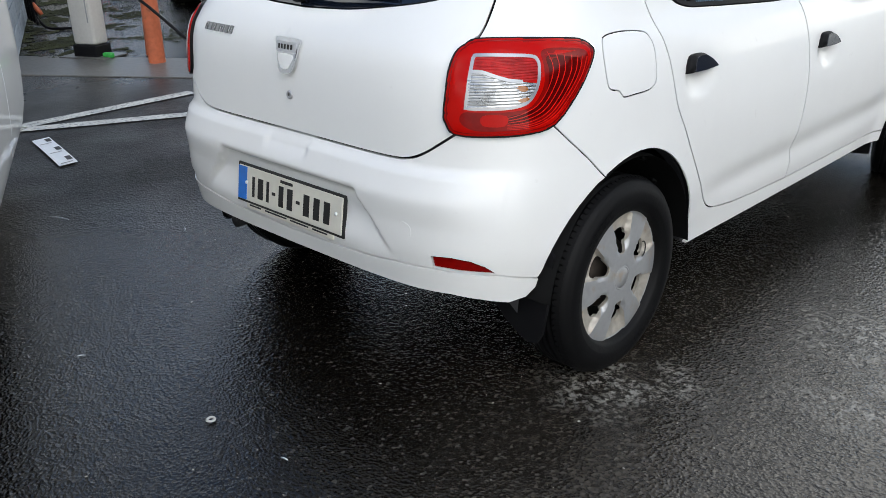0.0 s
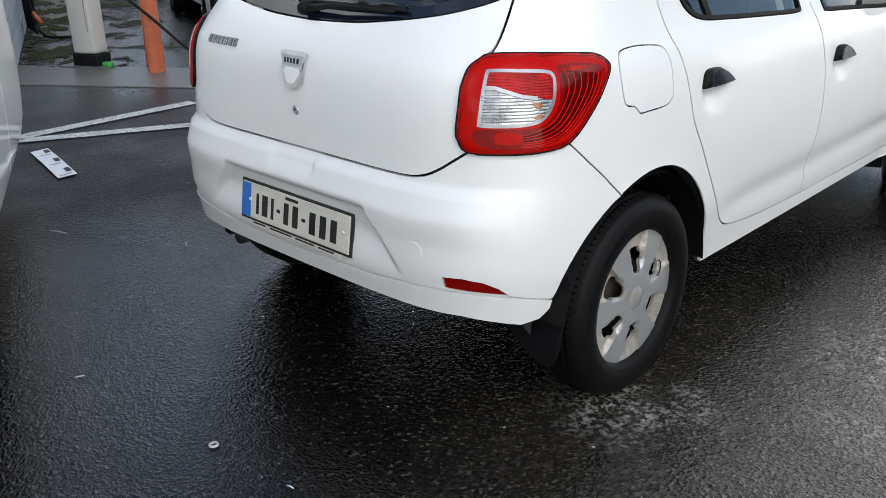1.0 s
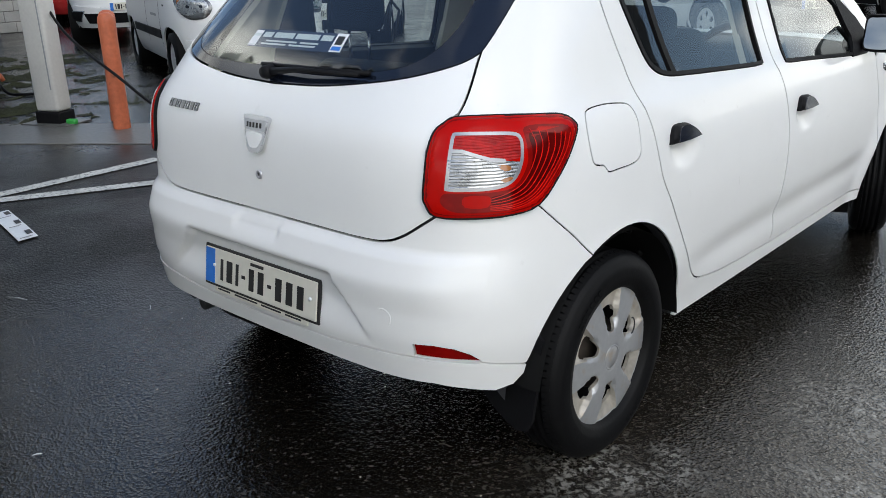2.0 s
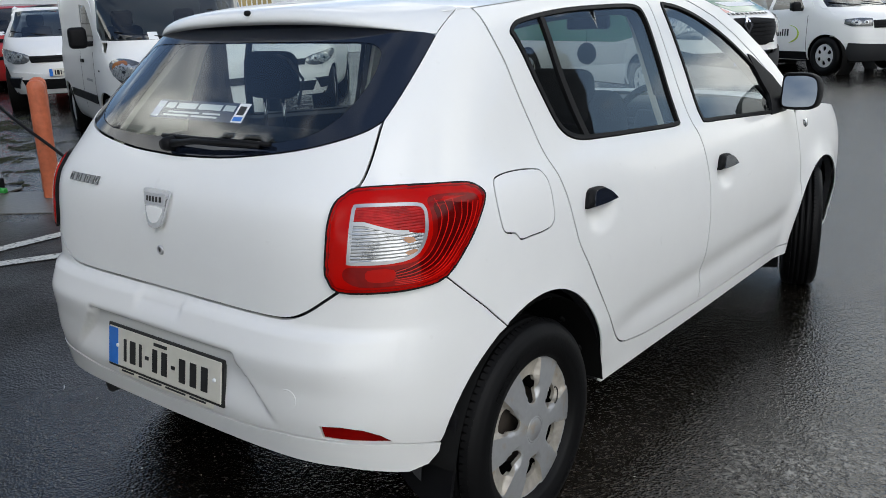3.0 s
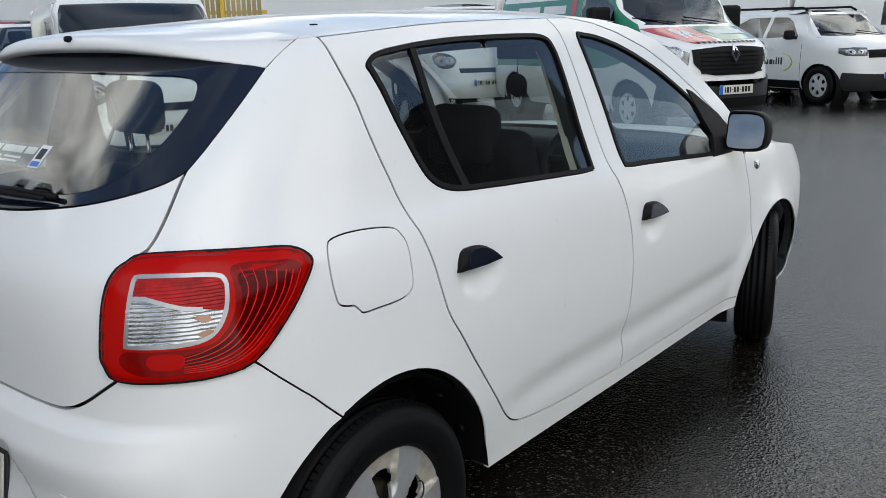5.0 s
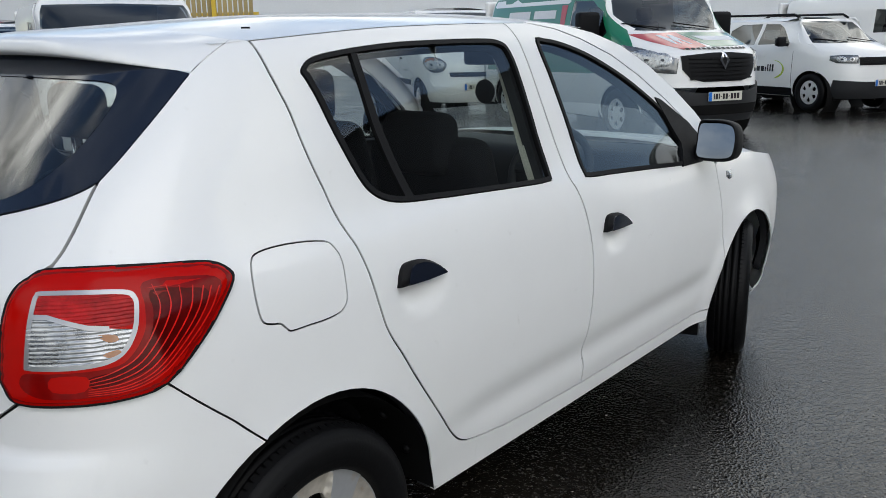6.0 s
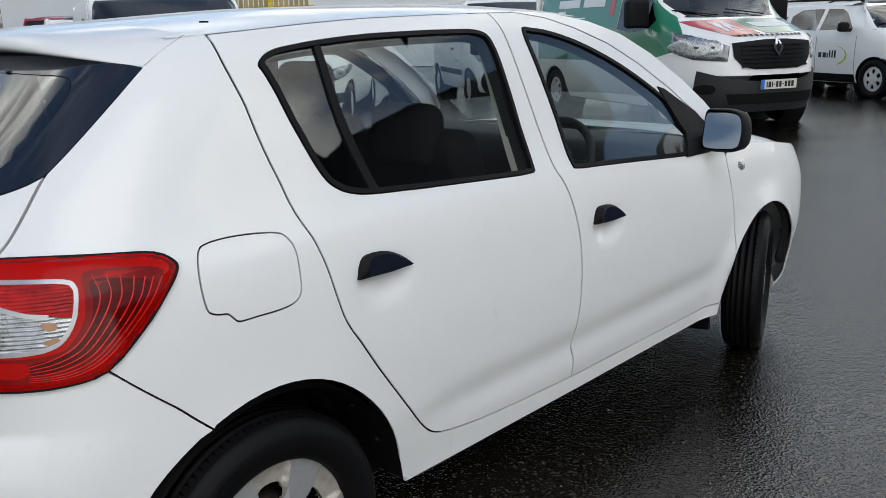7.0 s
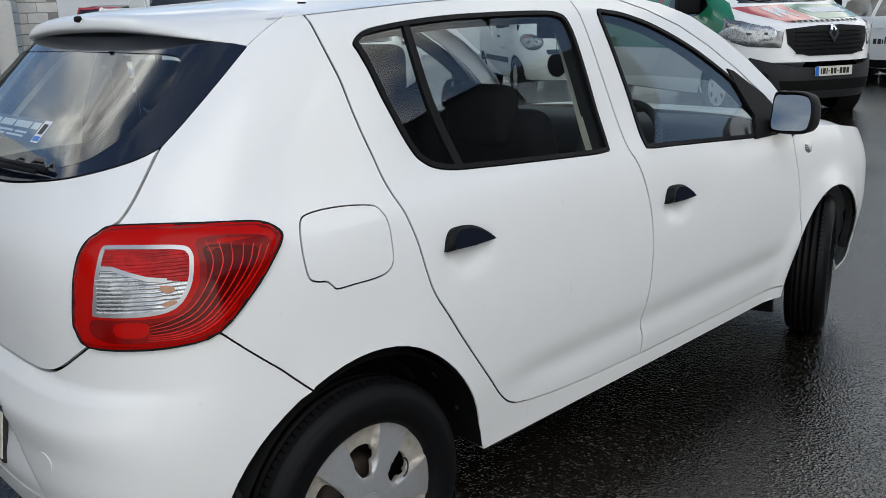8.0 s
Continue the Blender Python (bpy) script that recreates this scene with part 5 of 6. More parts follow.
            panel("pillar", self.nose_surf, [(-k * u, z) for u, z in corner], self.paint, self.ob, off=-0.012, step=0.08, gap=0, lip=0)
        n, verts, faces = 17, [], []
        ys = np.linspace(end + 0.25, float(self.shell.nose(h - 0.02)), 14)
        for y in ys:
            e = self.shell(self.shell.side(float(y), h - 0.05), h - 0.05)
            for t in np.linspace(-1, 1, n):
                verts.append((e[0] * t, y, e[2] - 0.02 + 0.07 * (1 - abs(t) ** 2.5)))
        for j in range(len(ys) - 1):
            for i in range(n - 1):
                faces.append((j * n + i, j * n + i + 1, (j + 1) * n + i + 1, (j + 1) * n + i))
        part("roof", mesh(verts, faces), self.paint, self.ob)
        part("tail", box(0, end + 0.10, 0.5 * h + 0.12, 1.8 * w, 0.10, h - 0.42, 0.04), self.paint, self.ob)
        part("cabin_floor", box(0, -wb / 2, 0.32, 1.66 * w, wb + 0.9, 0.22, 0.03), DARK, self.ob)
        for sx in (-0.42, 0.42):
            part("seat", box(sx * w, -wb * 0.42, belt - 0.12, 0.46, 0.16, 0.62, 0.07, 3), FABRIC, self.ob)
            part("headrest", box(sx * w, -wb * 0.42 - 0.03, belt + 0.28, 0.26, 0.10, 0.19, 0.05, 3), FABRIC, self.ob)
        if h > 1.8:
            part("bulkhead", box(0, -wb * 0.62, 0.5 * (belt + h) - 0.25, 1.62 * w, 0.03, h - belt + 0.35, 0.01), BEIGE, self.ob)
        part("dashboard", box(0, float(self.shell.nose(belt + 0.1)) - 0.40, belt - 0.05, 1.6 * w, 0.40, 0.20, 0.06, 3), TRIM, self.ob)

    def windscreen(self, foot=0.05, top=0.10, wide=0.86, narrow=0.70):
        w = self.w
        xz = [(-w * wide, self.belt + foot), (0, self.belt + foot - 0.03), (w * wide, self.belt + foot), (w * narrow, self.h - top), (0, self.h - top + 0.02), (-w * narrow, self.h - top)]
        ws = self.on_nose("windscreen", xz, DARKGLASS, off=-0.004, lip=0, step=0.10, gap=0)
        edge = 0.06 if wide < 0.9 else 0.03
        rim = [(-w * (wide + edge), self.belt + foot - 0.03), (w * (wide + edge), self.belt + foot - 0.03), (w * (narrow + edge), self.h - top + 0.06), (-w * (narrow + edge), self.h - top + 0.06)]
        self.on_nose("screen_surround", rim, self.paint, [xz], step=0.06, lip=0.03)
        for k in (-0.5, 0.25):
            a, b = (Vector(self.nose_surf(self.nose_u(x * w, z), z)) + Vector((0, 0.02, 0.01)) for x, z in ((k, self.belt + foot + 0.0), (k + 0.55, self.belt + foot + 0.07)))
            part("wiper", sweep([a, a.lerp(b, 0.5), b], 0.008, 6), BLACK, self.ob)
        return ws

    def headlamps(self, xz, crisp=False):
        for k in (1, -1):
            lp = [(k * x, z) for x, z in xz] if crisp else [tuple(p) for p in spl([(k * x, z) for x, z in xz], 3, True)]
            bed = self.on_nose("headlamp", lp, SMOKED, off=0.008, dome=0.012, rim=0.05, step=0.03, gap=0.0, label="clear headlamp with chrome reflector")
            cx, cz = np.mean([p[0] for p in lp]), np.mean([p[1] for p in lp])
            tall = max(p[1] for p in lp) - min(p[1] for p in lp)
            for shift, size in ((0.035, 0.34), (-0.075, 0.24)):
                bowl = [(cx + k * shift + size * tall * math.cos(a), cz - 0.01 + size * tall * math.sin(a)) for a in np.linspace(0, 2 * math.pi, 21)[:-1]]
                self.on_nose("reflector", bowl, LAMP_BOWL, off=0.019, dome=0.006, rim=0.03, parent=bed, step=0.02, gap=0, lip=0.004)
                bulb = [(cx + k * shift + 0.016 * math.cos(a), cz - 0.01 + 0.016 * math.sin(a)) for a in np.linspace(0, 2 * math.pi, 13)[:-1]]
                self.on_nose("bulb", bulb, FRIT, off=0.027, parent=bed, step=0.02, gap=0)

    def plate(self, z, x=0.0):
        p = Vector(self.nose_surf(self.nose_u(x, z), z))
        pl = part("number_plate", box(0, 0, 0, 0.52, 0.012, 0.112, 0.004), PLATEWHITE, self.ob, "white number plate", Matrix.Translation(p + Vector((0, 0.036, 0))))
        part("country_band", box(0.237, 0.0065, 0, 0.046, 0.003, 0.108, 0), BLUE, pl)
        cx = 0.185
        for wd in (0.016, 0.036, 0.016, 0.022, 0.032, 0.034, 0.022, 0.036, 0.036, 0.036):
            hh = 0.012 if wd == 0.022 else 0.068
            part("number_bar", box(cx - wd / 2, 0.007, 0, wd, 0.002, hh, 0), INK, pl)
            cx -= wd + 0.0125
        return pl

    def mirrors(self, y, z, size=(0.20, 0.12, 0.24)):
        for k in (1, -1):
            m = part("door_mirror", box(0, 0, 0, *size, 0.05, 4), BLACK, self.ob, "black door mirror", pose(k * (self.w + 0.12), y, z))
            part("mirror_arm", box(-k * 0.12, 0.0, -size[2] * 0.3, 0.12, 0.06, 0.06, 0.02), BLACK, m)
            part("mirror_glass", box(0, -size[1] / 2 - 0.002, 0, size[0] * 0.8, 0.006, size[2] * 0.8, 0.002), MIRROR, m)

    def wheels(self, slots=6):
        for k in (1, -1):
            for wy in (0.0, -self.wb):
                hub = far_wheel(self.ob, pose(k * (self.w - 0.115 - (self.inset if wy else 0.0)), wy, 0.305 * self.tyre_scale, 0, 0, 0 if k > 0 else 180), self.tyre_scale, slots)
        return hub

    def grille(self, xz, bars, z0, z1, half_w):
        g = self.on_nose("grille", xz, BLACK, off=0.012, step=0.06, gap=0)
        for k in range(bars):
            z = z0 + (z1 - z0) * k / max(1, bars - 1)
            self.on_nose("grille_bar", [(-half_w, z), (half_w, z), (half_w, z + 0.018), (-half_w, z + 0.018)], BLACK, off=0.026, parent=g, step=0.08, gap=0, lip=0.012)
        return g


WHEEL_MESH = {}


def far_wheel(parent, at, scale, slots):
    """A road wheel seen from some way off."""
    key = (scale, slots)
    if key not in WHEEL_MESH:
        tyre = lathe([(0.19 * scale, -0.10), (0.25 * scale, -0.105), (0.30 * scale, -0.085), (0.307 * scale, -0.06), (0.307 * scale, 0.06), (0.30 * scale, 0.085), (0.25 * scale, 0.105), (0.205 * scale, 0.095), (0.195 * scale, 0.07)], 40)
        rim = lathe([(0.205 * scale, 0.09), (0.195 * scale, 0.092), (0.185 * scale, 0.04), (0.12 * scale, 0.0), (0.02, 0.0)], 40)
        WHEEL_MESH[key] = (tyre, rim)
    tyre, rim = WHEEL_MESH[key]
    hub = part("wheel", rim, DARK, parent, at=at)
    part("tyre", tyre, RUBBER, hub)
    holes = []
    for k in range(slots):
        a0 = 2 * math.pi * (k + 0.5) / slots
        da = math.pi / slots * 0.62
        holes.append([(r * scale * math.cos(a), r * scale * math.sin(a)) for r, a in ((0.082, a0 - da * 0.6), (0.13, a0 - da * 0.9), (0.155, a0 - da * 0.5), (0.155, a0 + da * 0.5), (0.13, a0 + da * 0.9), (0.082, a0 + da * 0.6))])
    face = (lambda u, v: np.stack([0.088 - 0.35 * (u * u + v * v), u, v], -1))
    disc = [(0.195 * scale * math.cos(a), 0.195 * scale * math.sin(a)) for a in np.linspace(0, 2 * math.pi, 37)[:-1]]
    panel("wheel_rim", face, disc, STEEL, hub, holes, gap=0, lip=0.02, step=0.03)
    return hub


def heading(x, y, degrees):
    """A pose on the ground; degrees: how far its nose turns from -y towards +x."""
    return pose(x, y, 0, 0, 0, 180 + degrees)


def green_van(at):
    ob = thing("panel_van", "white and green panel van with black bumper, parked on wet asphalt", "van", at)
    v = Vehicle(ob, 3.098, 0.978, 1.97, 0.93, 0.97, 1.33, 1.20, 0.02, -0.62, 0.87, WHITE, 1.05)
    win = [(-0.30, 1.36), (-0.58, 1.68), (-0.74, 1.77), (-1.22, 1.79), (-1.25, 1.25), (-0.9, 1.20), (-0.5, 1.24)]
    v.build([win], [(-0.06, 1.40), (-0.50, 1.80), (-0.72, 1.90)], 0.74, BUMPER, 0.52, dip=0.13)
    v.windscreen(0.06, 0.12, 0.88, 0.76)
    v.headlamps([(0.58, 1.03), (0.72, 1.08), (0.85, 1.16), (0.925, 1.20), (0.945, 1.08), (0.925, 0.92), (0.86, 0.87), (0.61, 0.85)], crisp=True)
    v.grille([(-0.56, 1.06), (-0.15, 1.09), (0.15, 1.09), (0.56, 1.06), (0.55, 0.90), (0.46, 0.79), (0.30, 0.75), (-0.30, 0.75), (-0.46, 0.79), (-0.55, 0.90)], 6, 0.775, 1.02, 0.47)
    emblem = v.on_nose("emblem", [(0, 1.10), (0.075, 1.0), (0, 0.89), (-0.075, 1.0)], CHROME, off=0.04, gap=0, step=0.05)
    v.on_nose("emblem_hole", [(0, 1.055), (0.03, 1.0), (0, 0.94), (-0.03, 1.0)], BLACK, off=0.046, parent=emblem, gap=0, step=0.05)
    v.on_nose("lower_grille", [(-0.62, 0.47), (0.62, 0.47), (0.58, 0.35), (-0.58, 0.35)], DARK, off=0.031, gap=0, step=0.08)
    for k in (1, -1):
        v.on_nose("fog_recess", [(k * (0.78 + 0.075 * math.cos(a)), 0.52 + 0.06 * math.sin(a)) for a in np.linspace(0, 2 * math.pi, 17)[:-1]], DARK, off=0.032, gap=0, step=0.04)
    v.plate(0.57)
    v.mirrors(-0.50, 1.44, (0.32, 0.16, 0.36))
    v.wheels(6)
    # livery
    for k in (1, -1):
        v.on_side("green_livery", [(0.20, 0.98), (0.14, 1.02), (-0.08, 1.38), (-0.54, 1.79), (-0.76, 1.89), (-3.7, 1.89), (-3.7, 0.78), (-0.6, 0.82)], GREEN, k, [win], off=0.004, step=0.12, lip=0.004)
        v.on_side("livery_line", [(0.26, 0.96), (0.21, 0.96), (-0.62, 0.80), (-3.7, 0.76), (-3.7, 0.735), (-0.6, 0.775)], PALE, k, off=0.005, step=0.12, lip=0.003)
        v.on_side("emblem_panel", [(-1.36, 1.74), (-1.52, 1.74), (-1.50, 1.42), (-1.38, 1.42)], RED, k, off=0.008, step=0.12, lip=0.002)
        for a, b, z0, z1 in ((-1.66, -2.30, 1.56, 1.68), (-2.42, -3.10, 1.56, 1.68), (-2.85, -3.08, 1.47, 1.52), (-2.2, -3.1, 1.40, 1.42), (-2.3, -3.1, 1.28, 1.34)):
            v.on_side("name_bar", [(a, z1), (b, z1), (b, z0), (a, z0)], PALE, k, off=0.008, step=0.2, lip=0.002)
    v.on_nose("bonnet_red", [(0.80, 1.325), (0.16, 1.345), (0.10, 1.17), (0.48, 1.14)], RED, off=0.004, gap=0, step=0.08, lip=0.002)
    v.on_nose("bonnet_green", [(0.14, 1.345), (-0.80, 1.325), (-0.74, 1.18), (0.02, 1.165), (0.10, 1.25)], GREEN, off=0.004, gap=0, step=0.08, lip=0.002)
    v.on_nose("bonnet_mark", [(0.52, 1.31), (0.46, 1.31), (0.40, 1.25), (0.36, 1.31), (0.30, 1.31), (0.24, 1.20), (0.28, 1.20), (0.32, 1.26), (0.38, 1.20), (0.42, 1.27), (0.44, 1.20), (0.47, 1.20)], PALE, off=0.007, gap=0, step=0.08, lip=0.002)
    v.on_nose("bonnet_bar", [(0.02, 1.295), (-0.62, 1.285), (-0.58, 1.235), (-0.04, 1.24)], PALE, off=0.007, gap=0, step=0.08, lip=0.002)
    for k in range(13):
        x = 0.45 - 0.075 * k
        v.on_nose("bonnet_check", [(x, 1.155), (x - 0.045, 1.155), (x - 0.045, 1.135), (x, 1.135)], INK, off=0.006, gap=0, step=0.08, lip=0.002)
    return ob


def white_suv(at):
    ob = thing("suv", "white off-road car with black roof rails on wet asphalt", "car", at)
    v = Vehicle(ob, 2.673, 0.91, 1.66, 0.83, 0.81, 1.15, 1.09, 0.12, -0.68, 0.80, WHITE, 1.10)
    v.set_back = 0.22
    wins = [[(-0.56, 1.19), (-0.84, 1.46), (-0.98, 1.53), (-1.34, 1.54), (-1.36, 1.16)], [(-1.45, 1.16), (-1.43, 1.54), (-1.98, 1.53), (-2.22, 1.42), (-2.20, 1.18)], [(-2.34, 1.20), (-2.34, 1.42), (-2.85, 1.44), (-2.98, 1.26)]]
    v.build(wins, [(-0.32, 1.20), (-0.76, 1.49), (-0.98, 1.59)], 0.57, BUMPER, 0.44, dip=0.03)
    v.windscreen(0.05, 0.10)
    v.headlamps([(0.50, 0.985), (0.66, 0.995), (0.80, 0.98), (0.81, 0.90), (0.76, 0.855), (0.52, 0.85)], crisp=True)
    v.grille([(-0.50, 0.95), (0.50, 0.95), (0.50, 0.82), (-0.50, 0.82)], 2, 0.845, 0.89, 0.46)
    v.plate(0.52)
    v.mirrors(-0.60, 1.22, (0.20, 0.12, 0.17))
    v.wheels(6)
    for k in (1, -1):
        part("roof_rail", sweep([(k * 0.60, -0.62, 1.64), (k * 0.60, -0.75, 1.70), (k * 0.60, -2.6, 1.71), (k * 0.60, -2.8, 1.65)], 0.022, 8), BLACK, ob)
        v.on_side("side_cladding", [(-0.42, 0.40), (-2.22, 0.40), (-2.22, 0.26), (-0.42, 0.26)], BLACK, k, off=0.012, step=0.15, gap=0)
        for y in (-0.42, -1.37):
            v.on_side("door_gap", [(y, 1.06), (y - 0.008, 1.06), (y - 0.012, 0.42), (y - 0.004, 0.42)], DARK, k, off=0.001, step=0.2, gap=0, lip=0.002)
        v.on_side("door_handle", [(-1.10, 0.98), (-1.28, 0.98), (-1.28, 0.95), (-1.10, 0.95)], WHITE, k, off=0.02, step=0.1, gap=0, lip=0.02)
        arc = [(-0.80 - 0.30 * math.cos(a), 0.72 + 0.17 * math.sin(a)) for a in np.linspace(-1.4, 1.5, 14)]
        arc += [(-0.86 - 0.20 * math.cos(a), 0.73 + 0.14 * math.sin(a)) for a in np.linspace(1.3, -1.1, 12)]
        v.on_side("emblem_arc", [(-1.7 - y, z) for y, z in arc], LIME, k, off=0.004, step=0.1, gap=0, lip=0.002)
        for a, b, hh in ((-0.86, -0.90, 0.13), (-0.93, -0.96, 0.13), (-0.99, -1.02, 0.13), (-1.05, -1.08, 0.08), (-1.10, -1.18, 0.09), (-1.21, -1.29, 0.09)):
            v.on_side("name_bar", [(a, 0.68 + hh), (b, 0.68 + hh), (b, 0.68), (a, 0.68)], TRIM, k, off=0.004, step=0.1, gap=0, lip=0.002)
    return ob


def small_van(at, label, paint=None, closed=False):
    paint = paint or WHITE
    ob = thing("small_van", label, "van", at)
    v = Vehicle(ob, 2.25 if closed else 2.70, 0.915, 1.94, 0.85, 2.0 if closed else 0.66, 1.20, 1.09, 0.40, -0.46, 0.93, paint, 1.0)
    v.wide, v.narrow = 0.95, 0.84
    win = [(-0.40, 1.24), (-0.68, 1.56), (-0.82, 1.64), (-1.24, 1.66), (-1.26, 1.22)]
    v.build([win], [(-0.12, 1.28), (-0.58, 1.70), (-0.80, 1.86)], 0.56, paint, 0.45, closed=closed)
    v.windscreen(0.05, 0.11, 0.95, 0.84)
    v.headlamps([(0.53, 0.92), (0.62, 1.02), (0.76, 1.05), (0.84, 1.00), (0.83, 0.88), (0.75, 0.78), (0.60, 0.80)])
    for k in (1, -1):
        v.on_nose("indicator", [(k * 0.70, 1.015), (k * 0.80, 1.0), (k * 0.815, 0.92), (k * 0.74, 0.88)], AMBER, off=0.024, gap=0, step=0.03, smooth=True)
    v.grille([(-0.50, 0.78), (0.50, 0.78), (0.48, 0.70), (-0.48, 0.70)], 2, 0.715, 0.745, 0.44)
    v.plate(0.52)
    v.mirrors(-0.46, 1.28, (0.20, 0.14, 0.24))
    v.inset = 0.10 if closed else 0.0
    v.wheels(7)
    for k in (1, -1):
        if closed:
            v.on_side("door_gap", [(-2.91, 1.10), (-2.918, 1.10), (-2.918, 0.26), (-2.91, 0.26)], PALE, k, off=0.001, step=0.2, gap=0, lip=0.002)
        else:
            v.on_side("side_moulding", [(-0.42, 0.62), (-2.3, 0.62), (-2.3, 0.52), (-0.42, 0.52)], BLACK, k, off=0.012, step=0.15, gap=0)
        for y in (-0.42, -1.32):
            v.on_side("door_gap", [(y, 1.12), (y - 0.008, 1.12), (y - 0.012, 0.42), (y - 0.004, 0.42)], DARK, k, off=0.001, step=0.2, gap=0, lip=0.002)
        v.on_side("door_handle", [(-1.10, 1.02), (-1.26, 1.02), (-1.26, 0.98), (-1.10, 0.98)], BLACK, k, off=0.016, step=0.1, gap=0, lip=0.02)
        v.on_side("indicator_repeater", [(-0.10, 0.92), (-0.17, 0.92), (-0.17, 0.90), (-0.10, 0.90)], BLACK, k, off=0.004, step=0.1, gap=0, lip=0.002)
        v.on_side("name_bar", [(-0.62, 0.80), (-1.0, 0.80), (-1.0, 0.77), (-0.62, 0.77)], CLADDING, k, off=0.003, step=0.1, gap=0, lip=0.002)
    for z, x in ((1.24, 0.42),):
        v.on_nose("tax_disc", [(x, z + 0.08), (x - 0.10, z + 0.08), (x - 0.10, z), (x, z)], PALE, off=0.001, gap=0, step=0.1, lip=0)
    return ob


def white_compact(at, label, paint=None):
    ob = thing("compact_car", label, "car", at)
    v = Vehicle(ob, 2.60, 0.885, 1.54, 0.82, 0.68, 1.02, 0.98, 0.30, -0.52, 0.78, paint or WHITE, 1.0)
    wins = [[(-0.40, 1.06), (-0.72, 1.36), (-0.90, 1.41), (-1.34, 1.42), (-1.36, 1.04)], [(-1.46, 1.04), (-1.44, 1.42), (-2.0, 1.40), (-2.36, 1.24), (-2.30, 1.08)]]
    v.build(wins, [(-0.12, 1.10), (-0.55, 1.38), (-0.80, 1.47)], 0.58, paint or WHITE, 0.42)
    v.windscreen(0.05, 0.10)
    v.headlamps([(0.50, 0.80), (0.74, 0.88), (0.86, 0.90), (0.84, 0.78), (0.72, 0.69), (0.54, 0.70)])
    v.grille([(-0.50, 0.79), (0.50, 0.79), (0.48, 0.70), (-0.48, 0.70)], 2, 0.72, 0.755, 0.46)
    v.on_nose("lower_grille", [(-0.62, 0.46), (0.62, 0.46), (0.56, 0.32), (-0.56, 0.32)], BLACK, off=0.030, gap=0, step=0.08)
    for k in (1, -1):
        v.on_nose("fog_surround", [(k * 0.60, 0.50), (k * 0.80, 0.50), (k * 0.80, 0.36), (k * 0.66, 0.34)], CHROME, off=0.034, gap=0, step=0.06)
        v.on_nose("fog_recess", [(k * 0.62, 0.485), (k * 0.785, 0.485), (k * 0.785, 0.375), (k * 0.67, 0.355)], BLACK, off=0.038, gap=0, step=0.06)
    v.plate(0.55)
    v.mirrors(-0.48, 1.06, (0.18, 0.11, 0.15))
    v.wheels(5)
    return ob


ROW = 62.0
green_van(heading(-3.02, 10.58, 62) @ Matrix.Scale(1.06, 4))
white_suv(heading(-2.08, 15.9, 62))
small_van(heading(-6.75, 4.31, 69), "small white panel van with black mirrors parked in a row")
white_compact(heading(-8.8, 7.6, 40), "white hatchback parked in a row between vans")
small_van(heading(-7.9, 12.0, 55), "small white panel van parked beside the green van")
white_compact(heading(-13.3, 6.45, ROW) @ Matrix.Scale(1.17, 4), "white compact crossover with chrome fog surrounds")
small_van(heading(0.46, -2.80, 65.1), "long white panel van with skirted flanks parked behind the hatchback", closed=True)
small_van(heading(-1.0, 20.3, 80) @ Matrix.Scale(1.1, 4), "white panel van parked behind the off-road car")
small_van(heading(-18.6, 8.3, ROW), "red panel van at the end of the row", RED)


# ---- the yard's edge: wall, charger, bollards, markings ----
def block_wall():
    """Painted blockwork along the yard's far edge, each block an object of its own."""
    x0, y0, y1, high = -17.3, -9.0, 6.5, 4.2
    wall = thing("wall_west", "pale painted concrete block wall beside the car park", "wall", kind="structure")
    part("wall_core", box(x0 - 0.12, (y0 + y1) / 2, high / 2, 0.20, y1 - y0, high, 0), MORTAR, wall)
    shared = bpy.data.meshes.new("block")
    bm = box(0, 0, 0, 0.10, 0.43, 0.205, 0.006, 1)
    bm.to_mesh(shared)
    bm.free()
    shared.materials.append(BLOCK)
    for r in range(19):
        z = 0.11 + 0.219 * r
        for k in range(14):
            y = y1 - 0.225 - 0.44 * k - (0.22 if r % 2 else 0)
            ob = new("block", shared)
            ob.parent = wall
            ob.location = (x0 - 0.055 + random.uniform(-0.002, 0.002), y, z)
    part("wall_face", box(x0 - 0.055, (y0 + y1 - 6.5) / 2, high / 2, 0.10, y1 - 6.5 - y0, high, 0), BLOCK, wall)
    return wall


def side_wall():
    """A low run of blue-grey painted blockwork with a coping, each block an object of its own."""
    foot, along = Vector((-8.01, 1.69, 0)), Vector((-0.918, 0.397, 0))
    turn = math.degrees(math.atan2(along.y, along.x))
    wall = thing("wall_south", "blue-grey painted block wall with mossy foot", "wall", Matrix.Translation(foot) @ Matrix.Rotation(radians(turn), 4, "Z"), kind="structure")
    part("wall_core", box(3.75, 0.135, 1.05, 12.5, 0.20, 2.10, 0), MORTAR, wall)
    part("coping", box(3.75, 0.12, 2.13, 12.6, 0.34, 0.07, 0.012), CONCRETE, wall)
    shared = bpy.data.meshes.new("block")
    bm = box(0, 0, 0, 0.43, 0.05, 0.205, 0.006, 1)
    bm.to_mesh(shared)
    bm.free()
    shared.materials.append(BLUEBLOCK)
    for r in range(9):
        for k in range(27):
            x = -2.27 + 0.44 * k + (0.22 if r % 2 else 0)
            ob = new("block", shared)
            ob.parent = wall
            ob.location = (x, 0.02 + random.uniform(-0.002, 0.002), 0.112 + 0.219 * r)
    return wall


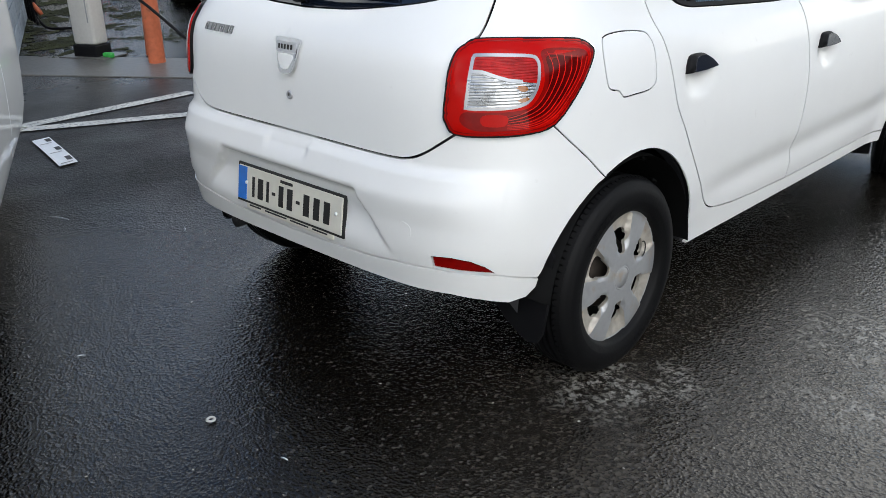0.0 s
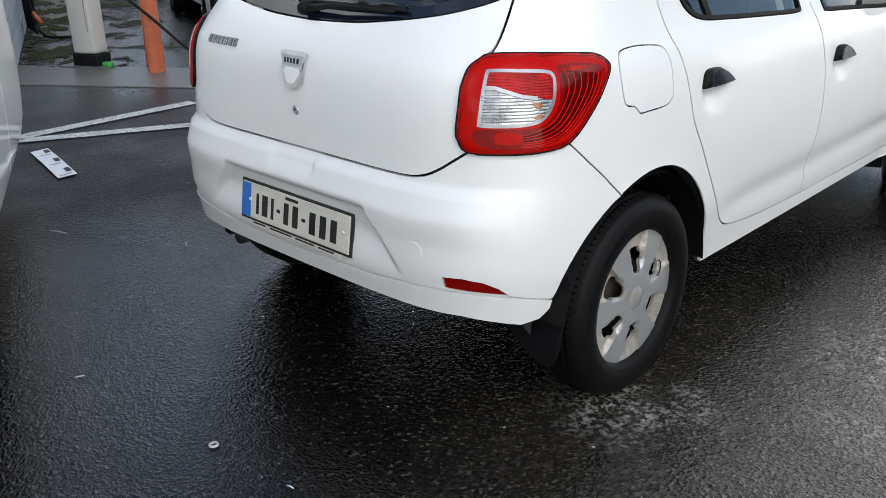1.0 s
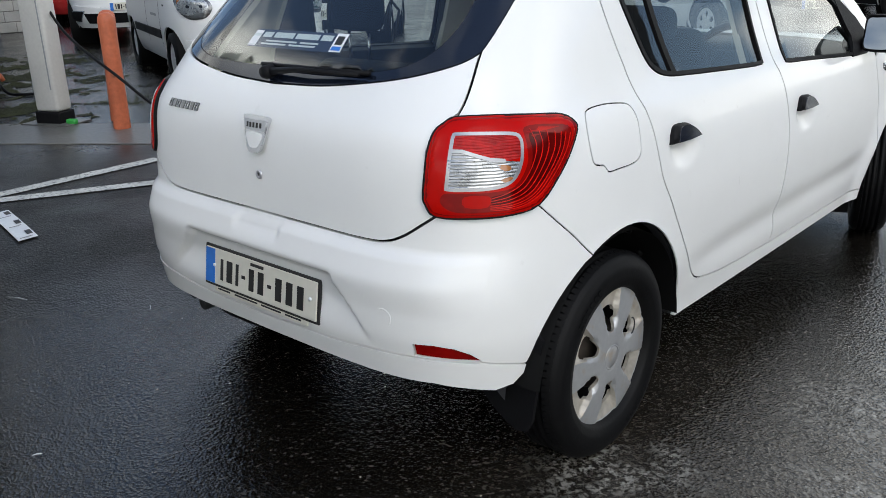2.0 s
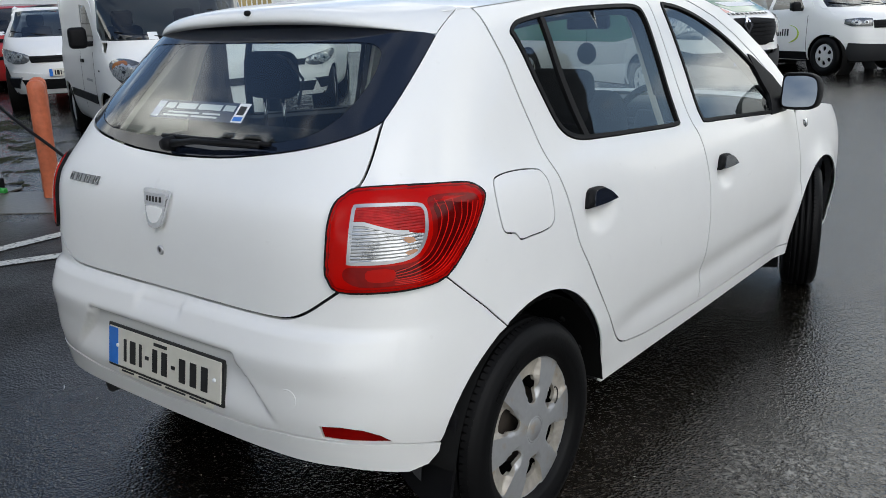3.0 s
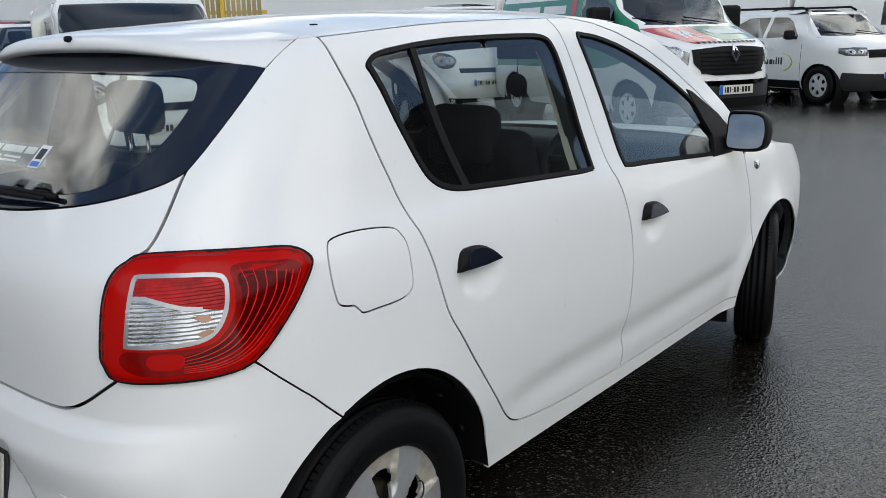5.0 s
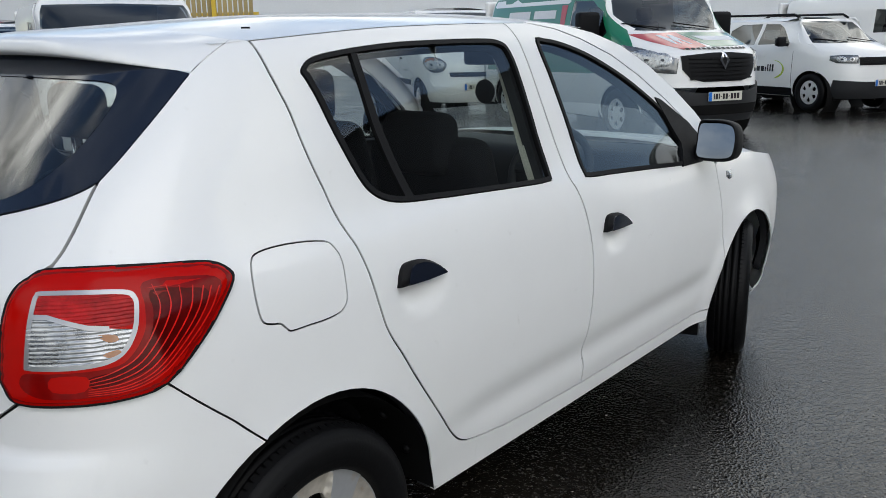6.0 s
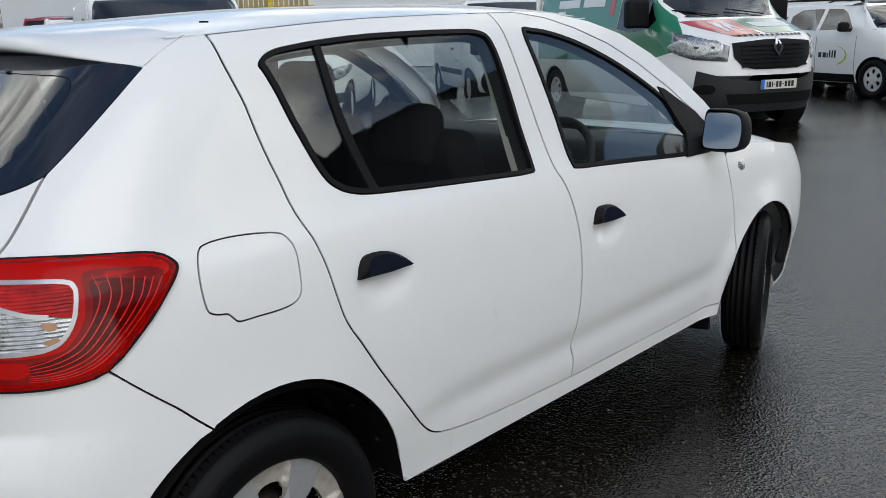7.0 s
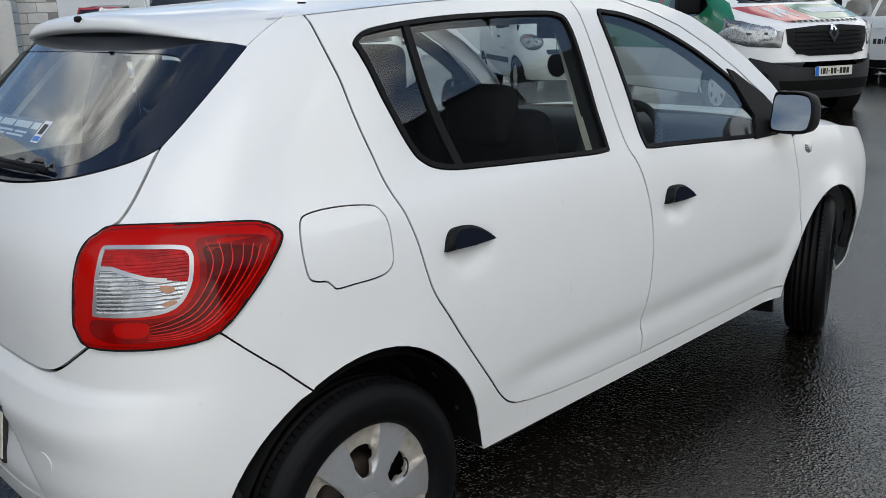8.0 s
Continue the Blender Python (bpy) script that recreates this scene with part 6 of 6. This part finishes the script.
def cable_coil():
    """A black lead hung on the wall in three uneven loops, its end trailing to an orange plug."""
    hook = Vector((-8.20, 1.86, 0.74))
    along = Vector((-0.918, 0.397, 0))
    pts = []
    for k, a in enumerate(np.linspace(0, 7 * math.pi, 110)):
        turn = k // 32
        pts.append(hook + along * (0.13 + 0.02 * turn) * math.sin(a) + Vector((0.010 * turn, 0.024 * turn, -0.30 - 0.02 * turn + 0.30 * math.cos(a))))
    tail = spl([tuple(pts[-1]), (-8.27, 1.95, 0.16), (-8.18, 2.02, 0.03), (-8.02, 2.10, 0.018), (-7.93, 2.24, 0.018)], 6)
    coil = tagged(part("cable_coil", sweep(pts + [Vector(q) for q in tail[1:]], 0.016, 8), BLACK), "black lead hung in loops on the block wall", "cable")
    part("plug", sweep([(-8.24, 1.94, 0.30), (-8.20, 1.98, 0.21), (-8.19, 2.0, 0.17)], [0.022, 0.030, 0.024]), ORANGE, coil, "orange plug")
    part("wall_hook", sweep([hook + Vector((-0.05, -0.13, 0.02)), hook + Vector((0, 0, -0.016)), hook + Vector((0.02, 0.04, 0.03))], 0.010, 8), SLATE, coil)
    return coil


def charger():
    ob = thing("charging_column", "pale grey metal charging column with a black foot", "charger", pose(-6.02, 1.55, 0, 0, 0, 24))
    part("foot", box(0, 0, 0.06, 0.27, 0.21, 0.12, 0.012), BLACK, ob)
    col = part("column", box(0, 0, 0.90, 0.255, 0.19, 1.56, 0.03, 3), ALU, ob)
    part("edge_strip", box(0.10, -0.096, 0.9, 0.012, 0.006, 1.5, 0.002), CLADDING, col)
    for dx in (-0.10, 0.10):
        part("bolt", lathe([(0, -0.008), (0.009, -0.008), (0.011, 0)], 10, "y"), INK, col)
        col.children[-1].location = (dx * 0.7, -0.095, 0.19)
    part("base_plate", box(0, 0, 0.008, 0.52, 0.34, 0.016, 0.003), CONCRETE, ob)
    plug = part("green_plug", box(0.22, -0.05, 0.03, 0.10, 0.06, 0.05, 0.015, 3), material("green_plastic", (0.03, 0.30, 0.05), rough=0.4), ob)
    return plug


def bollard(x, y, lean, high):
    ob = thing("bollard", "orange painted steel bollard, scuffed and leaning slightly", "bollard", pose(x, y, 0, 0, lean, 0), "orange bollards")
    pts = [(0.0, high + 0.073), (0.03, high + 0.07), (0.056, high + 0.055), (0.070, high + 0.03), (0.073, high), (0.073, 0.06), (0.074, 0.0)]
    part("post", lathe(pts, 28, "z"), ORANGE, ob)
    return ob


def marking(name, a, b, width):
    a, b = Vector((*a, 0.004)), Vector((*b, 0.004))
    d = (b - a).normalized()
    n = Vector((-d.y, d.x, 0)) * width / 2
    steps = 24
    verts, faces = [], []
    for i in range(steps + 1):
        c = a.lerp(b, i / steps)
        wob = 1 + 0.12 * noise.noise((i * 0.9, a.x, a.y))
        verts += [c + n * wob, c - n * wob]
    for i in range(steps):
        faces.append((2 * i, 2 * i + 1, 2 * i + 3, 2 * i + 2))
    return tagged(part(name, mesh(verts, faces), LINE), "worn white painted parking line on the asphalt", "marking", "parking lines", "structure")


def card():
    """A printed card lying flat on the ground."""
    ob = thing("printed_card", "white printed card with dark blocks lying on asphalt", "paper", pose(-3.02, -0.12, 0.006, 0, 0, 0))
    shape = (lambda u, v: np.stack([-0.345 + 0.67 * u - 0.01 * v, 0.055 - 0.12 * u + 0.112 * (v - 0.5), 0.004 * np.sin(3 * u)], -1))
    panel("sheet", shape, [(0, 0), (1, 0), (1, 1), (0, 1)], PALE, ob, gap=0, lip=0.002, step=0.05)
    for u in (0.06, 0.42, 0.78):
        panel("print_block", shape, [(u, 0.62), (u + 0.12, 0.62), (u + 0.12, 0.92), (u, 0.92)], INK, ob, gap=0, lip=0, off=0.003, step=0.1)
        panel("print_bar", shape, [(u + 0.17, 0.15), (u + 0.19, 0.15), (u + 0.19, 0.8), (u + 0.17, 0.8)], CLADDING, ob, gap=0, lip=0, off=0.003, step=0.1)
    return ob


def crumbs(name, places, mat, label, category):
    """Many small eight-sided lumps in one mesh; places: (x, y, radius, turn, squash, height)."""
    q = np.array(places)
    x, y, r, turn, squash, high = q.T
    verts = np.zeros((len(q), 6, 3))
    for k in range(4):
        a = turn + k * math.pi / 2
        u, v = r * np.cos(k * math.pi / 2), r * squash * np.sin(k * math.pi / 2)
        verts[:, k] = np.stack([x + u * np.cos(turn) - v * np.sin(turn), y + u * np.sin(turn) + v * np.cos(turn), 0.25 * high], 1)
    verts[:, 4], verts[:, 5] = np.stack([x, y, high], 1), np.stack([x, y, 0 * high - 0.002], 1)
    base = np.arange(len(q))[:, None, None] * 6
    faces = (base + np.array([(0, 1, 4), (1, 2, 4), (2, 3, 4), (3, 0, 4), (1, 0, 5), (2, 1, 5), (3, 2, 5), (0, 3, 5)])[None]).reshape(-1, 3)
    return tagged(part(name, mesh(verts.reshape(-1, 3), faces, False), mat), label, category, kind="stuff")


def moss_strip():
    """Moss and grit in ragged patches between the wall's foot and the paving."""
    rng = random.Random(4)
    places = []
    for _ in range(60000):
        a, b = rng.uniform(-1.8, 5.0), abs(rng.gauss(0, 0.8))
        x, y = -8.01 - 0.918 * a + 0.397 * b, 1.69 + 0.397 * a + 0.918 * b
        if noise.noise((x * 1.6, y * 1.6, 3.0)) + 0.7 * noise.noise((x * 7, y * 7, 1.0)) < -0.05 + 0.20 * b:
            continue
        r = 0.005 + 0.018 * rng.random() ** 3
        places.append((x, y, r, rng.uniform(0, 6.3), rng.uniform(0.4, 1), r * rng.uniform(0.25, 0.7)))
    return crumbs("moss", places, MOSS, "damp green and brown moss at the wall's foot", "moss")


def chippings():
    """Loose pale stones and grit."""
    rng = random.Random(7)
    places = []
    for _ in range(1500):
        far, a = 4.6 * rng.random() ** 0.55, rng.uniform(0, 6.3)
        r = 0.0018 + 0.004 * rng.random() ** 4
        places.append((-0.4 + far * math.cos(a), -0.5 + far * math.sin(a), r, rng.uniform(0, 6.3), rng.uniform(0.5, 1), r * 0.6))
    return crumbs("grit", places, GRIT, "loose pale grit scattered on wet asphalt", "grit")


def washer(x, y):
    ob = tagged(part("metal_washer", lathe([(0.007, 0.0), (0.007, 0.003), (0.013, 0.004), (0.015, 0.0)], 20, "z"), ALU, at=pose(x, y, 0.002)), "small pale ring lying on wet asphalt", "debris")
    return ob


def twig(x, y, turn, size=0.06):
    ob = tagged(part("twig", sweep([(0, 0, 0.002), (size * 0.45, 0.04 * size, 0.003), (size, 0, 0.002)], [0.0012, 0.0022, 0.0014], 6), PALE, at=pose(x, y, 0, 0, 0, turn)), "short pale splinter lying on asphalt", "debris", "splinters")
    return ob


def fence():
    ob = thing("slat_fence", "ochre slatted fence with yellow steel posts", "fence")
    a, b = Vector((-17.5, 10.6, 0)), Vector((-14.8, 12.9, 0))
    d = (b - a).normalized()
    turn = math.degrees(math.atan2(d.y, d.x))
    slat = bpy.data.meshes.new("slat")
    bm = box(0, 0, 1.2, 0.09, 0.03, 2.4, 0.004, 1)
    bm.to_mesh(slat)
    bm.free()
    slat.materials.append(SLAT)
    n = int((b - a).length / 0.125)
    for k in range(min(n, 190)):
        o = new("slat", slat)
        o.parent = ob
        o.matrix_basis = Matrix.Translation(a + d * (0.125 * k)) @ Matrix.Rotation(radians(turn), 4, "Z")
    for k in range(0, min(n, 190), 20):
        part("post", box(0, -0.08, 1.35, 0.10, 0.10, 2.7, 0.01), YELLOW, ob, at=Matrix.Translation(a + d * (0.125 * k)) @ Matrix.Rotation(radians(turn), 4, "Z"))
    for z in (0.5, 2.0):
        part("rail", box((b - a).length / 2, 0.05, z, (b - a).length, 0.04, 0.08, 0.005), YELLOW, ob, at=Matrix.Translation(a) @ Matrix.Rotation(radians(turn), 4, "Z"))
    return ob


def hall(name, label, at, size, high, paint):
    """A long plain building with a pitched roof that closes the yard."""
    ob = thing(name, label, "building", at, kind="structure")
    sx, sy = size
    part("hall_wall", box(0, 0, high / 2, sx, sy, high, 0.02), paint, ob)
    verts = [(-sx / 2 - 0.3, -sy / 2 - 0.3, high), (sx / 2 + 0.3, -sy / 2 - 0.3, high), (sx / 2 + 0.3, sy / 2 + 0.3, high), (-sx / 2 - 0.3, sy / 2 + 0.3, high), (-sx / 2, 0, high + 1.6), (sx / 2, 0, high + 1.6)]
    part("hall_roof", mesh(verts, [(0, 1, 5, 4), (2, 3, 4, 5), (0, 4, 3), (1, 2, 5), (3, 2, 1, 0)], False), SLATE, ob)
    return ob


block_wall()
charger()
bollard(-5.22, 1.77, 0, 0.93)
bollard(-5.66, 1.98, 3.5, 0.93)
marking("parking_line", (-3.80, -0.08), (-3.85, 1.30), 0.125)
marking("parking_line", (-3.72, -0.05), (-2.1, 3.1), 0.125)
marking("parking_line", (-6.2, 0.75), (-4.2, 1.72), 0.06)
kerb = tagged(part("concrete_strip", box(0, 0, 0.0, 3.6, 0.85, 0.012, 0.004), CONCRETE, at=pose(-5.45, 1.36, 0, 0, 0, 34)), "worn wet concrete strip round the bollards", "paving", kind="structure")
card()
moss_strip()
chippings()
washer(0.134, -1.04)
twig(-1.92, -0.62, 20, 0.11)
twig(-1.31, -0.27, -30, 0.05)
twig(-0.52, -1.14, 60, 0.03)
twig(0.43, -1.01, 10, 0.025)
side_wall()
cable_coil()
tagged(part("charging_cable", sweep(spl([(-5.98, 1.62, 1.05), (-5.72, 1.62, 0.84), (-5.38, 1.64, 0.66), (-5.03, 1.68, 0.50), (-4.72, 1.88, 0.20), (-4.45, 2.10, 0.03), (-4.1, 2.5, 0.015)], 5), 0.013, 8), BLACK), "black cable slung from the charging column", "cable")
fence()
hall("building_west", "long grey clad hall behind the block wall", pose(-25.5, -2.0, 0), (12, 16), 5.0, CLADDING)
hall("building_east", "dark clad hall across the yard", pose(27.6, 12.7, 0, 0, 0, -49), (34, 12), 9.4, SLATE)
hall("building_north", "pale rendered hall behind the parked vehicles", pose(-14, 34, 0, 0, 0, 35), (60, 12), 5.0, RENDER)
